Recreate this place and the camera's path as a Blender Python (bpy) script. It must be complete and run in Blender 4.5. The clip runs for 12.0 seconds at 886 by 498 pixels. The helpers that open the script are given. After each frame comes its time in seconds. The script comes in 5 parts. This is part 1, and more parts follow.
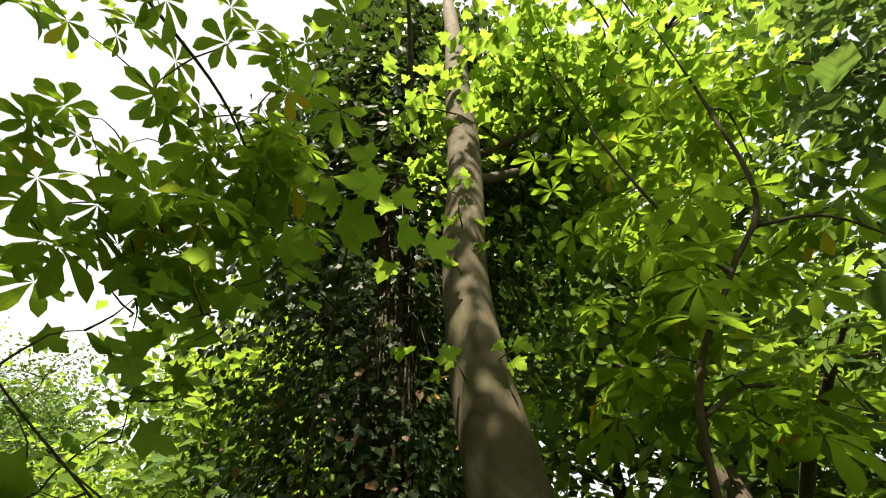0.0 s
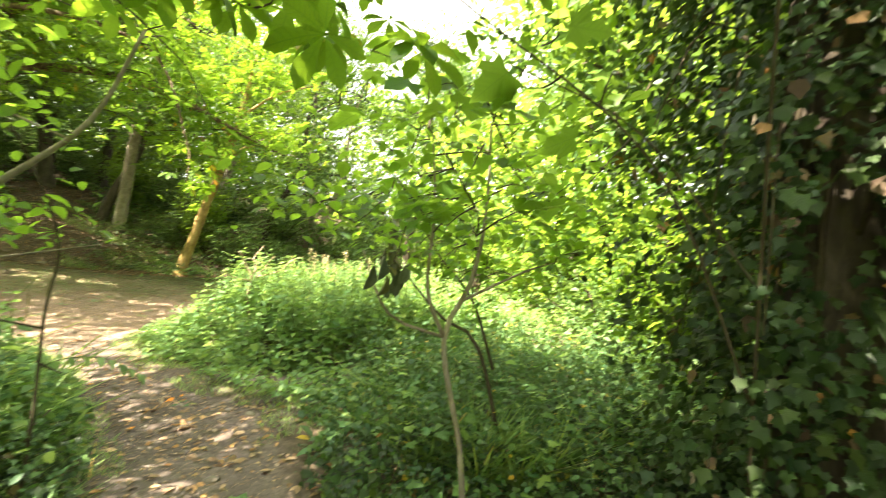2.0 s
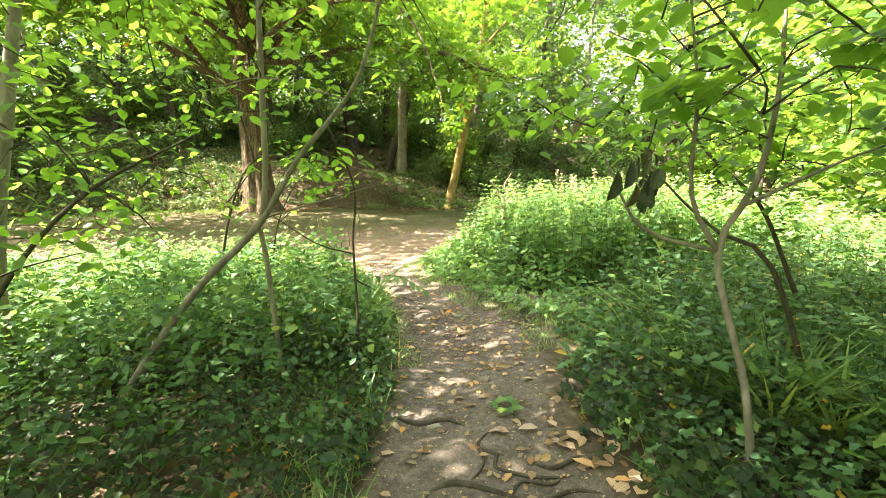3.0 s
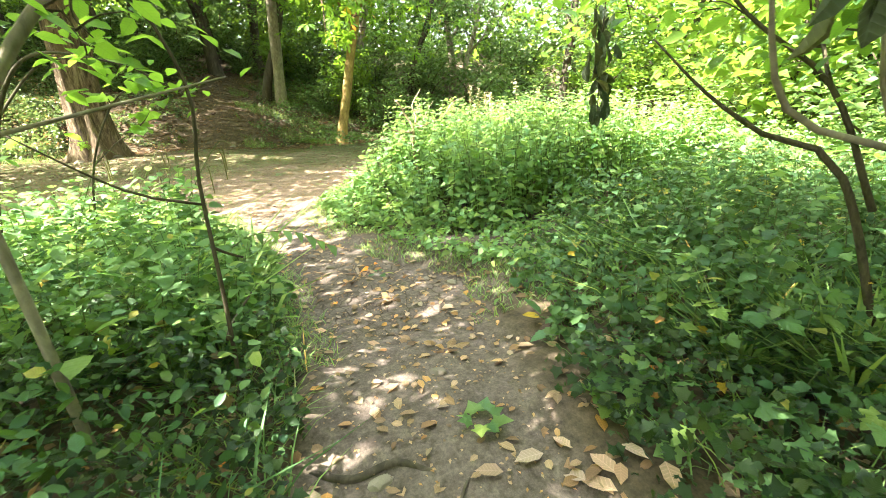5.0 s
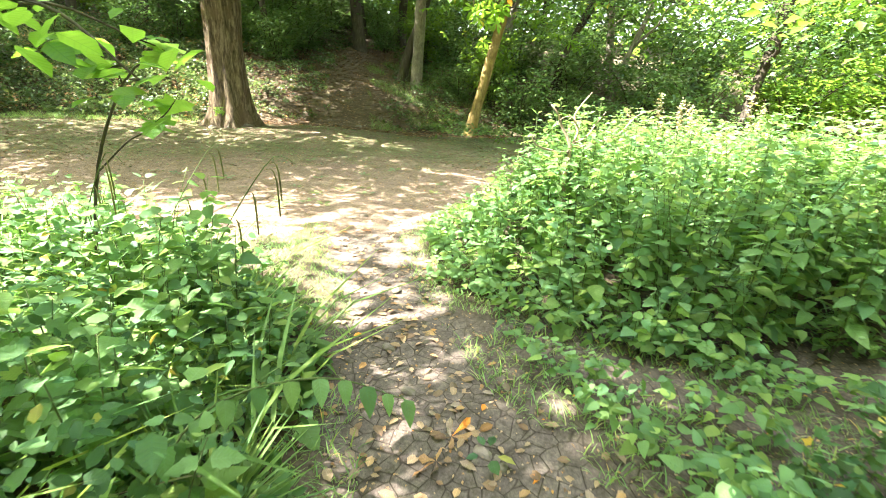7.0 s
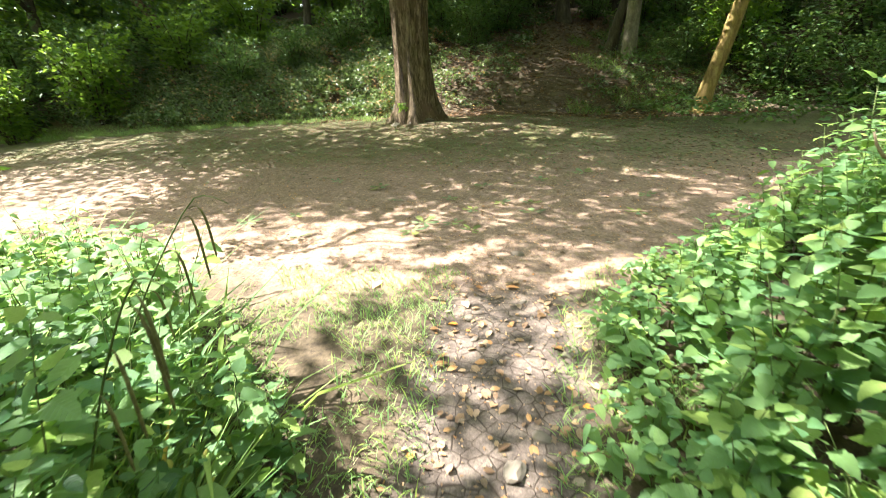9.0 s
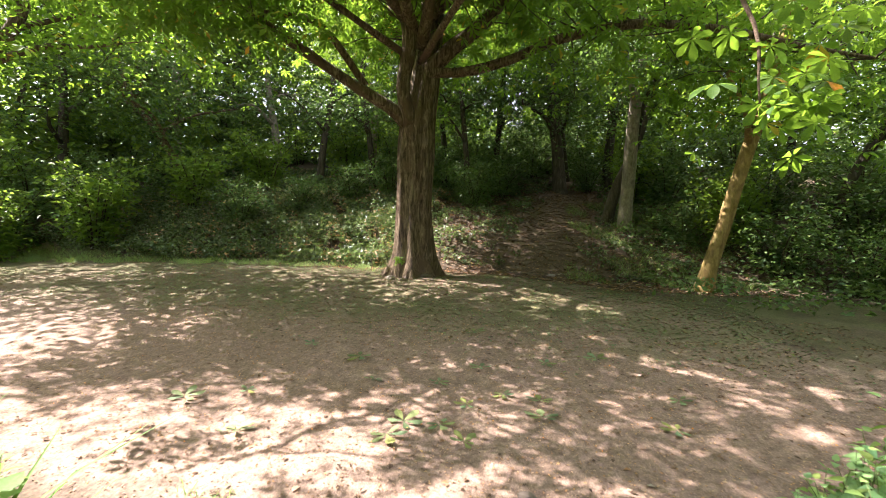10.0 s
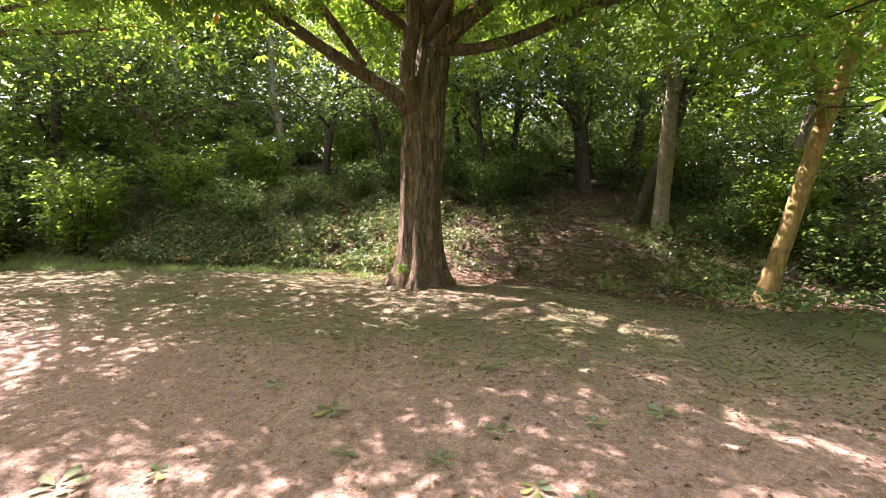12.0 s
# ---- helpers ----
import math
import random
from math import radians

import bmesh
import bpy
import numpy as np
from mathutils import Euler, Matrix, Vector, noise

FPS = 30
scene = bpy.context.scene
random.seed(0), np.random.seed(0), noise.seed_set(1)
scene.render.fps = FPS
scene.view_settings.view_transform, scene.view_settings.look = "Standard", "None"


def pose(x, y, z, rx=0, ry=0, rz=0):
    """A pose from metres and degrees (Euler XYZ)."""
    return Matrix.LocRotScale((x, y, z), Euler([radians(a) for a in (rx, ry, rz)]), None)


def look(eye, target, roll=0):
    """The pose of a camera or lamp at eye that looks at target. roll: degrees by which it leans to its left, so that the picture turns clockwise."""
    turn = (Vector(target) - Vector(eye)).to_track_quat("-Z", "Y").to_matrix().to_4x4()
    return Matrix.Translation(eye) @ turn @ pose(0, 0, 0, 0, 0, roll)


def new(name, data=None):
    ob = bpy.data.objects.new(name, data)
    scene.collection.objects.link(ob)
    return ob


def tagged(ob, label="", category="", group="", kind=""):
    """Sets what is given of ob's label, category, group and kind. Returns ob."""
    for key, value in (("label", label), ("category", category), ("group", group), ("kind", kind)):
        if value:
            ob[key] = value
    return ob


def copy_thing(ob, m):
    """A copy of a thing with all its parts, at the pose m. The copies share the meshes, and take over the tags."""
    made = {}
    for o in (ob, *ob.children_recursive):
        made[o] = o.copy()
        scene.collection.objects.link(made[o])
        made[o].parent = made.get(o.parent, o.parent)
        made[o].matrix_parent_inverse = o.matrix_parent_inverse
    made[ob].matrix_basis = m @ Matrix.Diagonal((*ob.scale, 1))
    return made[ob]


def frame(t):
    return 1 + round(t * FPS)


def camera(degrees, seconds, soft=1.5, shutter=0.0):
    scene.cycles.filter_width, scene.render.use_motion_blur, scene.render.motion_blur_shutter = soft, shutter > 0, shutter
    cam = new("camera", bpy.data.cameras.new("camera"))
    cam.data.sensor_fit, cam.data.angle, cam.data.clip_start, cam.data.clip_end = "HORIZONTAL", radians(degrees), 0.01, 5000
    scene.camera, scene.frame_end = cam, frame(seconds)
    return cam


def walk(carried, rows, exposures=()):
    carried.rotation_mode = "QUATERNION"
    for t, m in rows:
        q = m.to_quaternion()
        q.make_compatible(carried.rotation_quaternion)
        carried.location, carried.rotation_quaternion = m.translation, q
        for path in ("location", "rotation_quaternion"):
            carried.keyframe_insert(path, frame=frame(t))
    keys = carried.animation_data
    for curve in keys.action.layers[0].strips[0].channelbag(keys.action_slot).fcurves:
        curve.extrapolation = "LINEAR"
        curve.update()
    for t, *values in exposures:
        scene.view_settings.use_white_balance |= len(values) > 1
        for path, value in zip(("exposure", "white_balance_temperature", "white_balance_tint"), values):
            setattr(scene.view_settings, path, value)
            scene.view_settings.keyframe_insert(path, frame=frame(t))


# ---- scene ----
cam = camera(90.7, 12.0, soft=0.8, shutter=0.2)
PATH = [
    (0, (-0.084, 0.037, 1.488), (-0.093, 1.28, 3.055), -1.8),
    (0.5, (-0.113, 0.112, 1.496), (-0.145, 1.579, 2.855), -1.5),
    (1, (-0.169, 0.117, 1.469), (-0.48, 1.895, 2.33), 4.6),
    (1.2, (-0.24, 0.117, 1.463), (-0.731, 1.92, 2.176), 5.9),
    (1.5, (-0.335, 0.142, 1.428), (-1.2, 1.868, 1.952), 6.2),
    (2, (-0.438, 0.152, 1.385), (-1.879, 1.536, 1.474), 4.8),
    (2.5, (-0.492, 0.261, 1.347), (-2.33, 1.02, 1.13), 1.7),
    (3, (-0.535, 0.279, 1.34), (-2.471, 0.69, 1.048), -1.7),
    (3.5, (-0.779, 0.273, 1.283), (-2.683, 0.775, 0.937), -2.0),
    (3.7, (-0.915, 0.24, 1.26), (-2.762, 0.88, 0.837), -1.4),
    (5.3, (-2.034, 0.485, 1.135), (-3.723, 1.348, 0.502), -2.7),
    (5.5, (-2.202, 0.515, 1.151), (-3.846, 1.455, 0.508), -0.7),
    (6, (-2.691, 0.713, 1.223), (-4.414, 1.488, 0.567), -1.8),
    (6.5, (-3.249, 0.802, 1.373), (-5.067, 1.356, 0.751), -0.6),
    (6.7, (-3.515, 0.848, 1.365), (-5.361, 1.308, 0.747), 0.8),
    (8.3, (-5.244, 1.318, 1.385), (-7.111, 1.186, 0.682), -0.4),
    (8.5, (-5.478, 1.313, 1.437), (-7.336, 1.055, 0.744), -1.2),
    (9, (-6.029, 1.391, 1.404), (-7.822, 0.845, 0.706), -3.8),
    (9.5, (-6.521, 1.304, 1.581), (-8.369, 0.623, 1.231), -3.4),
    (10, (-7.031, 1.119, 1.64), (-8.957, 0.583, 1.575), 1.2),
    (10.5, (-7.559, 1.041, 1.65), (-9.466, 0.437, 1.673), 0.0),
    (11, (-8.049, 0.922, 1.617), (-9.959, 0.329, 1.642), 0.6),
    (11.5, (-8.489, 0.765, 1.692), (-10.398, 0.173, 1.618), 1.7),
    (12, (-8.718, 0.766, 1.688), (-10.624, 0.162, 1.63), 1.0),
]
walk(cam, [(t, look(eye, target, roll)) for t, eye, target, roll in PATH],
     exposures=[(0.0, 1.55, 7400, 9), (0.7, 2.05, 7500, 9), (1.0, 2.45, 7600, 9), (1.6, 3.2, 7600, 7), (3.0, 3.5, 6800, 7), (5.4, 3.8, 6500, 6), (6.7, 3.75, 6300, 6), (8.6, 3.05, 6200, 6), (9.6, 2.45, 6200, 15), (10.4, 2.6, 6200, 29), (12.0, 2.9, 6350, 40)])

# ---- world, sun ----
SUN = Vector((-0.08, -0.62, 0.80)).normalized()      # towards the sun
world = bpy.data.worlds.new("sky")
scene.world = world
world.use_nodes = True
wn = world.node_tree.nodes
sky = wn.new("ShaderNodeTexSky")
sky.sky_type, sky.sun_disc = "NISHITA", False
sky.sun_elevation = math.asin(SUN.z)
sky.sun_rotation = math.atan2(SUN.x, SUN.y)
sky.air_density, sky.dust_density, sky.ozone_density = 1.0, 6.0, 0.3
wl = world.node_tree.links
cloud_cover = wn.new("ShaderNodeTexNoise")          # thin bright cloud over the blue
cloud_cover.inputs["Scale"].default_value, cloud_cover.inputs["Detail"].default_value = 2.2, 5.0
cover = wn.new("ShaderNodeMapRange")
cover.inputs["From Min"].default_value, cover.inputs["From Max"].default_value = 0.3, 0.55
cover.inputs["To Min"].default_value, cover.inputs["To Max"].default_value = 0.55, 0.95
wl.new(cloud_cover.outputs["Fac"], cover.inputs["Value"])
haze = wn.new("ShaderNodeMix")
haze.data_type = "RGBA"
wl.new(cover.outputs["Result"], haze.inputs[0])
wl.new(sky.outputs[0], haze.inputs[6])
haze.inputs[7].default_value = (3.0, 3.15, 3.35, 1)
wl.new(haze.outputs[2], wn["Background"].inputs[0])
wn["Background"].inputs[1].default_value = 0.13
sun_data = bpy.data.lights.new("sun", "SUN")
sun_data.energy, sun_data.angle, sun_data.color = 5.0, radians(0.5), (1.0, 0.93, 0.82)
sun = new("sun", sun_data)
sun.matrix_world = look((0, 0, 40), Vector((0, 0, 40)) - SUN)


# ---- materials ----
class Mat:
    """A node material with a principled surface and a few shorthands."""
    def __init__(self, name, rough=0.6, spec=0.4):
        self.m = bpy.data.materials.new(name)
        self.m.use_nodes = True
        self.n, self.l = self.m.node_tree.nodes, self.m.node_tree.links
        self.p = self.n["Principled BSDF"]
        self.p.inputs["Roughness"].default_value = rough
        self.p.inputs["Specular IOR Level"].default_value = spec

    def coords(self):
        return self.n.new("ShaderNodeTexCoord").outputs["Object"]

    def noise(self, scale, detail=4.0, rough=0.6, vec=None, dist=0.0):
        t = self.n.new("ShaderNodeTexNoise")
        t.inputs["Scale"].default_value, t.inputs["Detail"].default_value = scale, detail
        t.inputs["Roughness"].default_value, t.inputs["Distortion"].default_value = rough, dist
        self.l.new(vec or self.coords(), t.inputs["Vector"])
        return t.outputs["Fac"]

    def stretch(self, x, y, z):
        t = self.n.new("ShaderNodeMapping")
        t.inputs["Scale"].default_value = (x, y, z)
        self.l.new(self.coords(), t.inputs["Vector"])
        return t.outputs["Vector"]

    def ramp(self, fac, stops):
        r = self.n.new("ShaderNodeValToRGB")
        while len(r.color_ramp.elements) < len(stops):
            r.color_ramp.elements.new(0.5)
        for e, (pos, col) in zip(r.color_ramp.elements, stops):
            e.position, e.color = pos, (*col, 1)
        self.l.new(fac, r.inputs[0])
        return r.outputs[0]

    def mix(self, fac, a, b, kind="MIX"):
        x = self.n.new("ShaderNodeMix")
        x.data_type, x.blend_type = "RGBA", kind
        for sock, v in ((x.inputs[0], fac), (x.inputs[6], a), (x.inputs[7], b)):
            if isinstance(v, (int, float)):
                sock.default_value = v
            elif isinstance(v, tuple):
                sock.default_value = (*v, 1)
            else:
                self.l.new(v, sock)
        return x.outputs[2]

    def math(self, op, a, b=0.0):
        x = self.n.new("ShaderNodeMath")
        x.operation, x.use_clamp = op, True
        for sock, v in zip(x.inputs, (a, b)):
            if isinstance(v, (int, float)):
                sock.default_value = v
            else:
                self.l.new(v, sock)
        return x.outputs[0]

    def math_free(self, op, a, b=0.0):
        out = self.math(op, a, b)
        out.node.use_clamp = False
        return out

    def bump(self, height, strength, distance):
        b = self.n.new("ShaderNodeBump")
        b.inputs["Strength"].default_value, b.inputs["Distance"].default_value = strength, distance
        self.l.new(height, b.inputs["Height"])
        self.l.new(b.outputs[0], self.p.inputs["Normal"])

    def color(self, c):
        self.l.new(c, self.p.inputs["Base Color"])

    def island(self):
        return self.n.new("ShaderNodeNewGeometry").outputs["Random Per Island"]

    def attr(self, name):
        a = self.n.new("ShaderNodeAttribute")
        a.attribute_name = name
        return a.outputs["Fac"]


def leaf_material(name, dark, light, glow, amount=0.45, rough=0.42, odd=None):
    """A green leaf: varied from leaf to leaf, blotched, with light coming through it."""
    k = Mat(name, rough + 0.06, 0.3)
    r = k.math_free("FRACT", k.math_free("ADD", k.island(), k.n.new("ShaderNodeObjectInfo").outputs["Random"]))
    base = k.ramp(r, [(0.0, dark), (0.75, light), (1.0, tuple(min(1, c * 1.25) for c in light))])
    if odd:
        base = k.mix(k.math("GREATER_THAN", r, 0.975), base, odd)
    hue = k.math_free("FRACT", k.math_free("MULTIPLY", r, 7.13))
    base = k.mix(0.8, base, k.ramp(hue, [(0.0, (0.8, 0.97, 1.3)), (0.3, (1, 1, 1.05)), (0.65, (1, 1, 1)), (0.9, (1.3, 1.08, 0.75)), (1.0, (1.6, 1.2, 0.7))]), "MULTIPLY")
    blotch = k.noise(35.0, 3.0)
    base = k.mix(0.35, base, k.ramp(blotch, [(0.3, (0.55, 0.55, 0.55)), (0.7, (1.25, 1.25, 1.25))]), "MULTIPLY")
    sep = k.n.new("ShaderNodeSeparateXYZ")
    at = k.n.new("ShaderNodeAttribute")
    at.attribute_name = "blade"
    k.l.new(at.outputs["Vector"], sep.inputs[0])
    ax = k.math_free("ABSOLUTE", sep.outputs[0])
    rib = k.math("LESS_THAN", ax, 0.014)
    run = k.math_free("FRACT", k.math_free("MULTIPLY", k.math_free("SUBTRACT", sep.outputs[1], k.math_free("MULTIPLY", ax, 0.75)), 8.0))
    side = k.ramp(run, [(0.0, (1, 1, 1)), (0.14, (0.25, 0.25, 0.25)), (0.5, (0, 0, 0)), (0.9, (0.25, 0.25, 0.25)), (1.0, (1, 1, 1))])
    vein = k.math("MAXIMUM", rib, side)
    base = k.mix(vein, base, k.mix(1.0, base, (1.45, 1.4, 1.5), "MULTIPLY"))
    k.color(base)
    k.bump(k.mix(0.55, k.noise(60.0, 2.0), vein), 0.5, 0.006)
    tr = k.n.new("ShaderNodeBsdfTranslucent")
    k.l.new(k.mix(0.75, base, k.mix(vein, glow, tuple(0.7 * c for c in glow))), tr.inputs[0])
    tr.inputs[0].default_value = (*glow, 1)
    mx = k.n.new("ShaderNodeMixShader")
    mx.inputs[0].default_value = amount
    k.l.new(k.p.outputs[0], mx.inputs[1])
    k.l.new(tr.outputs[0], mx.inputs[2])
    k.l.new(mx.outputs[0], k.n["Material Output"].inputs[0])
    return k.m


def bark_material(name, stops, scale=(6, 6, 1.2), bump=0.5, dist=0.03, patch=None, rough=0.85):
    k = Mat(name, rough, 0.25)
    v = k.stretch(*scale)
    a = k.noise(2.0, 8.0, 0.65, v, 0.6)
    b = k.noise(14.0, 5.0, 0.7)
    c = k.mix(0.5, k.ramp(a, stops), k.ramp(b, [(0.25, (0.6, 0.6, 0.6)), (0.75, (1.3, 1.3, 1.3))]), "MULTIPLY")
    if patch:
        w = k.noise(1.1, 5.0, 0.7)
        c = k.mix(k.ramp(w, [(0.52, (0, 0, 0)), (0.62, (1, 1, 1))]), c, patch)
    k.color(c)
    k.bump(k.mix(0.4, a, b), bump, dist)
    return k.m


M_CHESTNUT = leaf_material("chestnut_leaf", (0.035, 0.085, 0.014), (0.075, 0.155, 0.02), (0.40, 0.64, 0.05), 0.5, odd=(0.45, 0.22, 0.03))
M_MAPLE = leaf_material("sycamore_leaf", (0.05, 0.12, 0.025), (0.09, 0.19, 0.03), (0.46, 0.72, 0.08), 0.52)
M_BEECH = leaf_material("sapling_leaf", (0.05, 0.13, 0.02), (0.09, 0.2, 0.03), (0.46, 0.74, 0.07), 0.54)
M_IVY = leaf_material("ivy_leaf", (0.012, 0.03, 0.011), (0.038, 0.07, 0.024), (0.12, 0.22, 0.03), 0.2, 0.33, odd=(0.14, 0.085, 0.025))
M_NETTLE = leaf_material("nettle_leaf", (0.08, 0.165, 0.06), (0.19, 0.31, 0.115), (0.4, 0.6, 0.12), 0.42, 0.56)
M_BRAMBLE = leaf_material("bramble_leaf", (0.03, 0.075, 0.026), (0.085, 0.165, 0.06), (0.2, 0.36, 0.05), 0.32, 0.42, odd=(0.4, 0.33, 0.06))
M_GRASS = leaf_material("grass_blade", (0.09, 0.17, 0.04), (0.2, 0.31, 0.09), (0.34, 0.48, 0.1), 0.35, 0.5, odd=(0.45, 0.36, 0.16))
M_PALEGRASS = leaf_material("pale_grass", (0.2, 0.2, 0.08), (0.42, 0.4, 0.2), (0.5, 0.48, 0.2), 0.3, 0.55)
M_CANOPY = leaf_material("canopy_leaf", (0.035, 0.08, 0.015), (0.08, 0.155, 0.025), (0.42, 0.62, 0.07), 0.5)
# wide dark-to-pale spread, its pale leaves standing in for sun flecks
M_SHRUB = leaf_material("shrub_leaf", (0.02, 0.05, 0.016), (0.125, 0.205, 0.065), (0.24, 0.38, 0.08), 0.38, 0.34)
# darker version of canopy_leaf, with the bank's shade put into the colour
M_SHADED_WOOD = leaf_material("shaded_tree_leaf", (0.022, 0.055, 0.018), (0.075, 0.14, 0.04), (0.2, 0.33, 0.06), 0.36, 0.34)
M_DEADLEAF = leaf_material("dry_leaf", (0.15, 0.09, 0.05), (0.39, 0.27, 0.165), (0.5, 0.28, 0.08), 0.15, 0.7, odd=(0.62, 0.28, 0.07))
M_FALLEN_GREEN = leaf_material("fallen_green_leaf", (0.07, 0.11, 0.045), (0.17, 0.22, 0.09), (0.2, 0.3, 0.06), 0.15, 0.55)
# pale leaves among near-black ones stand in for glints on the shaded bank
M_BANKIVY = leaf_material("bank_ivy_leaf", (0.012, 0.028, 0.01), (0.14, 0.19, 0.085), (0.26, 0.38, 0.09), 0.28, 0.24, odd=(0.38, 0.34, 0.2))
M_LITTER = leaf_material("leaf_litter", (0.05, 0.032, 0.02), (0.2, 0.13, 0.08), (0.25, 0.14, 0.05), 0.1, 0.75, odd=(0.42, 0.32, 0.2))
M_ORANGE = leaf_material("orange_leaf", (0.36, 0.19, 0.1), (0.56, 0.38, 0.25), (0.5, 0.28, 0.1), 0.2, 0.65)
M_BARK = bark_material("chestnut_bark", [(0.3, (0.02, 0.014, 0.009)), (0.46, (0.095, 0.064, 0.04)), (0.66, (0.27, 0.2, 0.13))], (7, 7, 1.3), 1.0, 0.09, patch=(0.12, 0.078, 0.05))
M_SMOOTH = bark_material("sycamore_bark", [(0.3, (0.055, 0.046, 0.03)), (0.55, (0.105, 0.088, 0.058)), (0.75, (0.18, 0.155, 0.11))], (4, 4, 2.5), 0.45, 0.02, patch=(0.08, 0.075, 0.04))
M_LICHEN = bark_material("lichen_bark", [(0.3, (0.14, 0.09, 0.035)), (0.55, (0.29, 0.2, 0.07)), (0.75, (0.4, 0.31, 0.13))], (5, 5, 2), 0.5, 0.02)
M_GREY = bark_material("grey_bark", [(0.3, (0.13, 0.11, 0.085)), (0.55, (0.26, 0.22, 0.17)), (0.75, (0.38, 0.34, 0.27))], (5, 5, 2.5), 0.4, 0.02)
M_DARKBARK = bark_material("dark_bark", [(0.3, (0.03, 0.024, 0.018)), (0.55, (0.075, 0.06, 0.045)), (0.75, (0.14, 0.115, 0.085))], (6, 6, 1.2), 0.8, 0.03)
M_TWIG = bark_material("twig_bark", [(0.3, (0.035, 0.028, 0.018)), (0.7, (0.1, 0.08, 0.05))], (20, 20, 6), 0.4, 0.004)
M_STEM = bark_material("green_stem", [(0.3, (0.08, 0.11, 0.035)), (0.7, (0.16, 0.2, 0.07))], (20, 20, 6), 0.2, 0.003)
M_DEADWOOD = bark_material("dead_wood", [(0.3, (0.25, 0.17, 0.11)), (0.7, (0.48, 0.36, 0.27))], (12, 12, 3), 0.4, 0.01)


def stone_material():
    k = Mat("flint", 0.75, 0.3)
    r = k.n.new("ShaderNodeObjectInfo").outputs["Random"]
    k.color(k.mix(0.5, k.ramp(r, [(0.0, (0.13, 0.1, 0.08)), (1.0, (0.32, 0.27, 0.225))]), k.ramp(k.noise(40.0, 5.0), [(0.3, (0.5, 0.5, 0.5)), (0.7, (1.2, 1.2, 1.2))]), "MULTIPLY"))
    k.bump(k.noise(70.0, 4.0), 0.4, 0.004)
    return k.m


def ground_material():
    k = Mat("woodland_soil", 0.92, 0.2)
    fine, mid, big = k.noise(75.0, 8.0, 0.78), k.noise(7.0, 8.0, 0.7), k.noise(0.9, 4.0)
    vor = k.n.new("ShaderNodeTexVoronoi")
    vor.feature = "DISTANCE_TO_EDGE"
    vor.inputs["Scale"].default_value = 11.0
    k.l.new(k.mix(0.12, k.coords(), k.n.new("ShaderNodeTexNoise").outputs["Color"]), vor.inputs["Vector"])
    gap = k.ramp(vor.outputs["Distance"], [(0.0, (0.0, 0.0, 0.0)), (0.045, (1, 1, 1))])
    crack = k.math("MULTIPLY", k.math("SUBTRACT", 1.0, gap), k.math("MULTIPLY", k.attr("parched"), k.ramp(mid, [(0.33, (0, 0, 0)), (0.42, (1, 1, 1))])))
    track = k.mix(0.75, k.ramp(mid, [(0.3, (0.18, 0.122, 0.09)), (0.7, (0.33, 0.235, 0.185))]), k.ramp(fine, [(0.3, (0.3, 0.3, 0.3)), (0.5, (0.95, 0.95, 0.95)), (0.7, (1.7, 1.65, 1.6))]), "MULTIPLY")
    mud = k.mix(0.75, k.ramp(mid, [(0.3, (0.088, 0.068, 0.06)), (0.7, (0.185, 0.147, 0.127))]), k.ramp(fine, [(0.3, (0.35, 0.35, 0.35)), (0.5, (0.95, 0.95, 0.95)), (0.7, (1.6, 1.6, 1.6))]), "MULTIPLY")
    litter = k.mix(0.7, k.ramp(mid, [(0.3, (0.05, 0.039, 0.029)), (0.7, (0.125, 0.097, 0.07))]), k.ramp(fine, [(0.3, (0.4, 0.4, 0.4)), (0.72, (1.6, 1.5, 1.3))]), "MULTIPLY")
    olive_tone = k.ramp(fine, [(0.3, (0.07, 0.085, 0.03)), (0.7, (0.16, 0.16, 0.07))])
    c = k.mix(k.attr("track"), litter, track)
    c = k.mix(k.math("MULTIPLY", k.attr("olive_tone"), k.ramp(big, [(0.35, (0.2, 0.2, 0.2)), (0.6, (1, 1, 1))])), c, olive_tone)
    c = k.mix(k.attr("mud"), c, mud)
    clod = k.noise(24.0, 5.0, 0.65)
    c = k.mix(0.8, c, k.ramp(clod, [(0.36, (0.6, 0.58, 0.55)), (0.5, (1, 1, 1)), (0.64, (1.3, 1.27, 1.22))]), "MULTIPLY")
    c = k.mix(crack, c, (0.045, 0.032, 0.025))
    k.color(c)
    h = k.mix(0.5, k.mix(0.5, fine, clod), k.mix(crack, mid, (0.0, 0.0, 0.0)))
    k.bump(h, 0.8, 0.016)
    return k.m


M_GROUND = ground_material()
M_STONE = stone_material()


# ---- geometry tools ----
def mesh_np(name, verts, tris, material, smooth=True, blade=None):
    """A mesh from arrays of vertices and triangles."""
    me = bpy.data.meshes.new(name)
    verts, tris = np.asarray(verts, np.float32), np.asarray(tris, np.int32)
    me.vertices.add(len(verts))
    me.vertices.foreach_set("co", verts.ravel())
    me.loops.add(tris.size)
    me.loops.foreach_set("vertex_index", tris.ravel())
    me.polygons.add(len(tris))
    me.polygons.foreach_set("loop_start", np.arange(0, tris.size, 3, dtype=np.int32))
    me.polygons.foreach_set("use_smooth", np.full(len(tris), smooth))
    me.update(calc_edges=True)
    if blade is not None:
        at = me.attributes.new("blade", "FLOAT_VECTOR", "POINT")
        at.data.foreach_set("vector", np.asarray(blade, np.float32).ravel())
    me.materials.append(material)
    return me


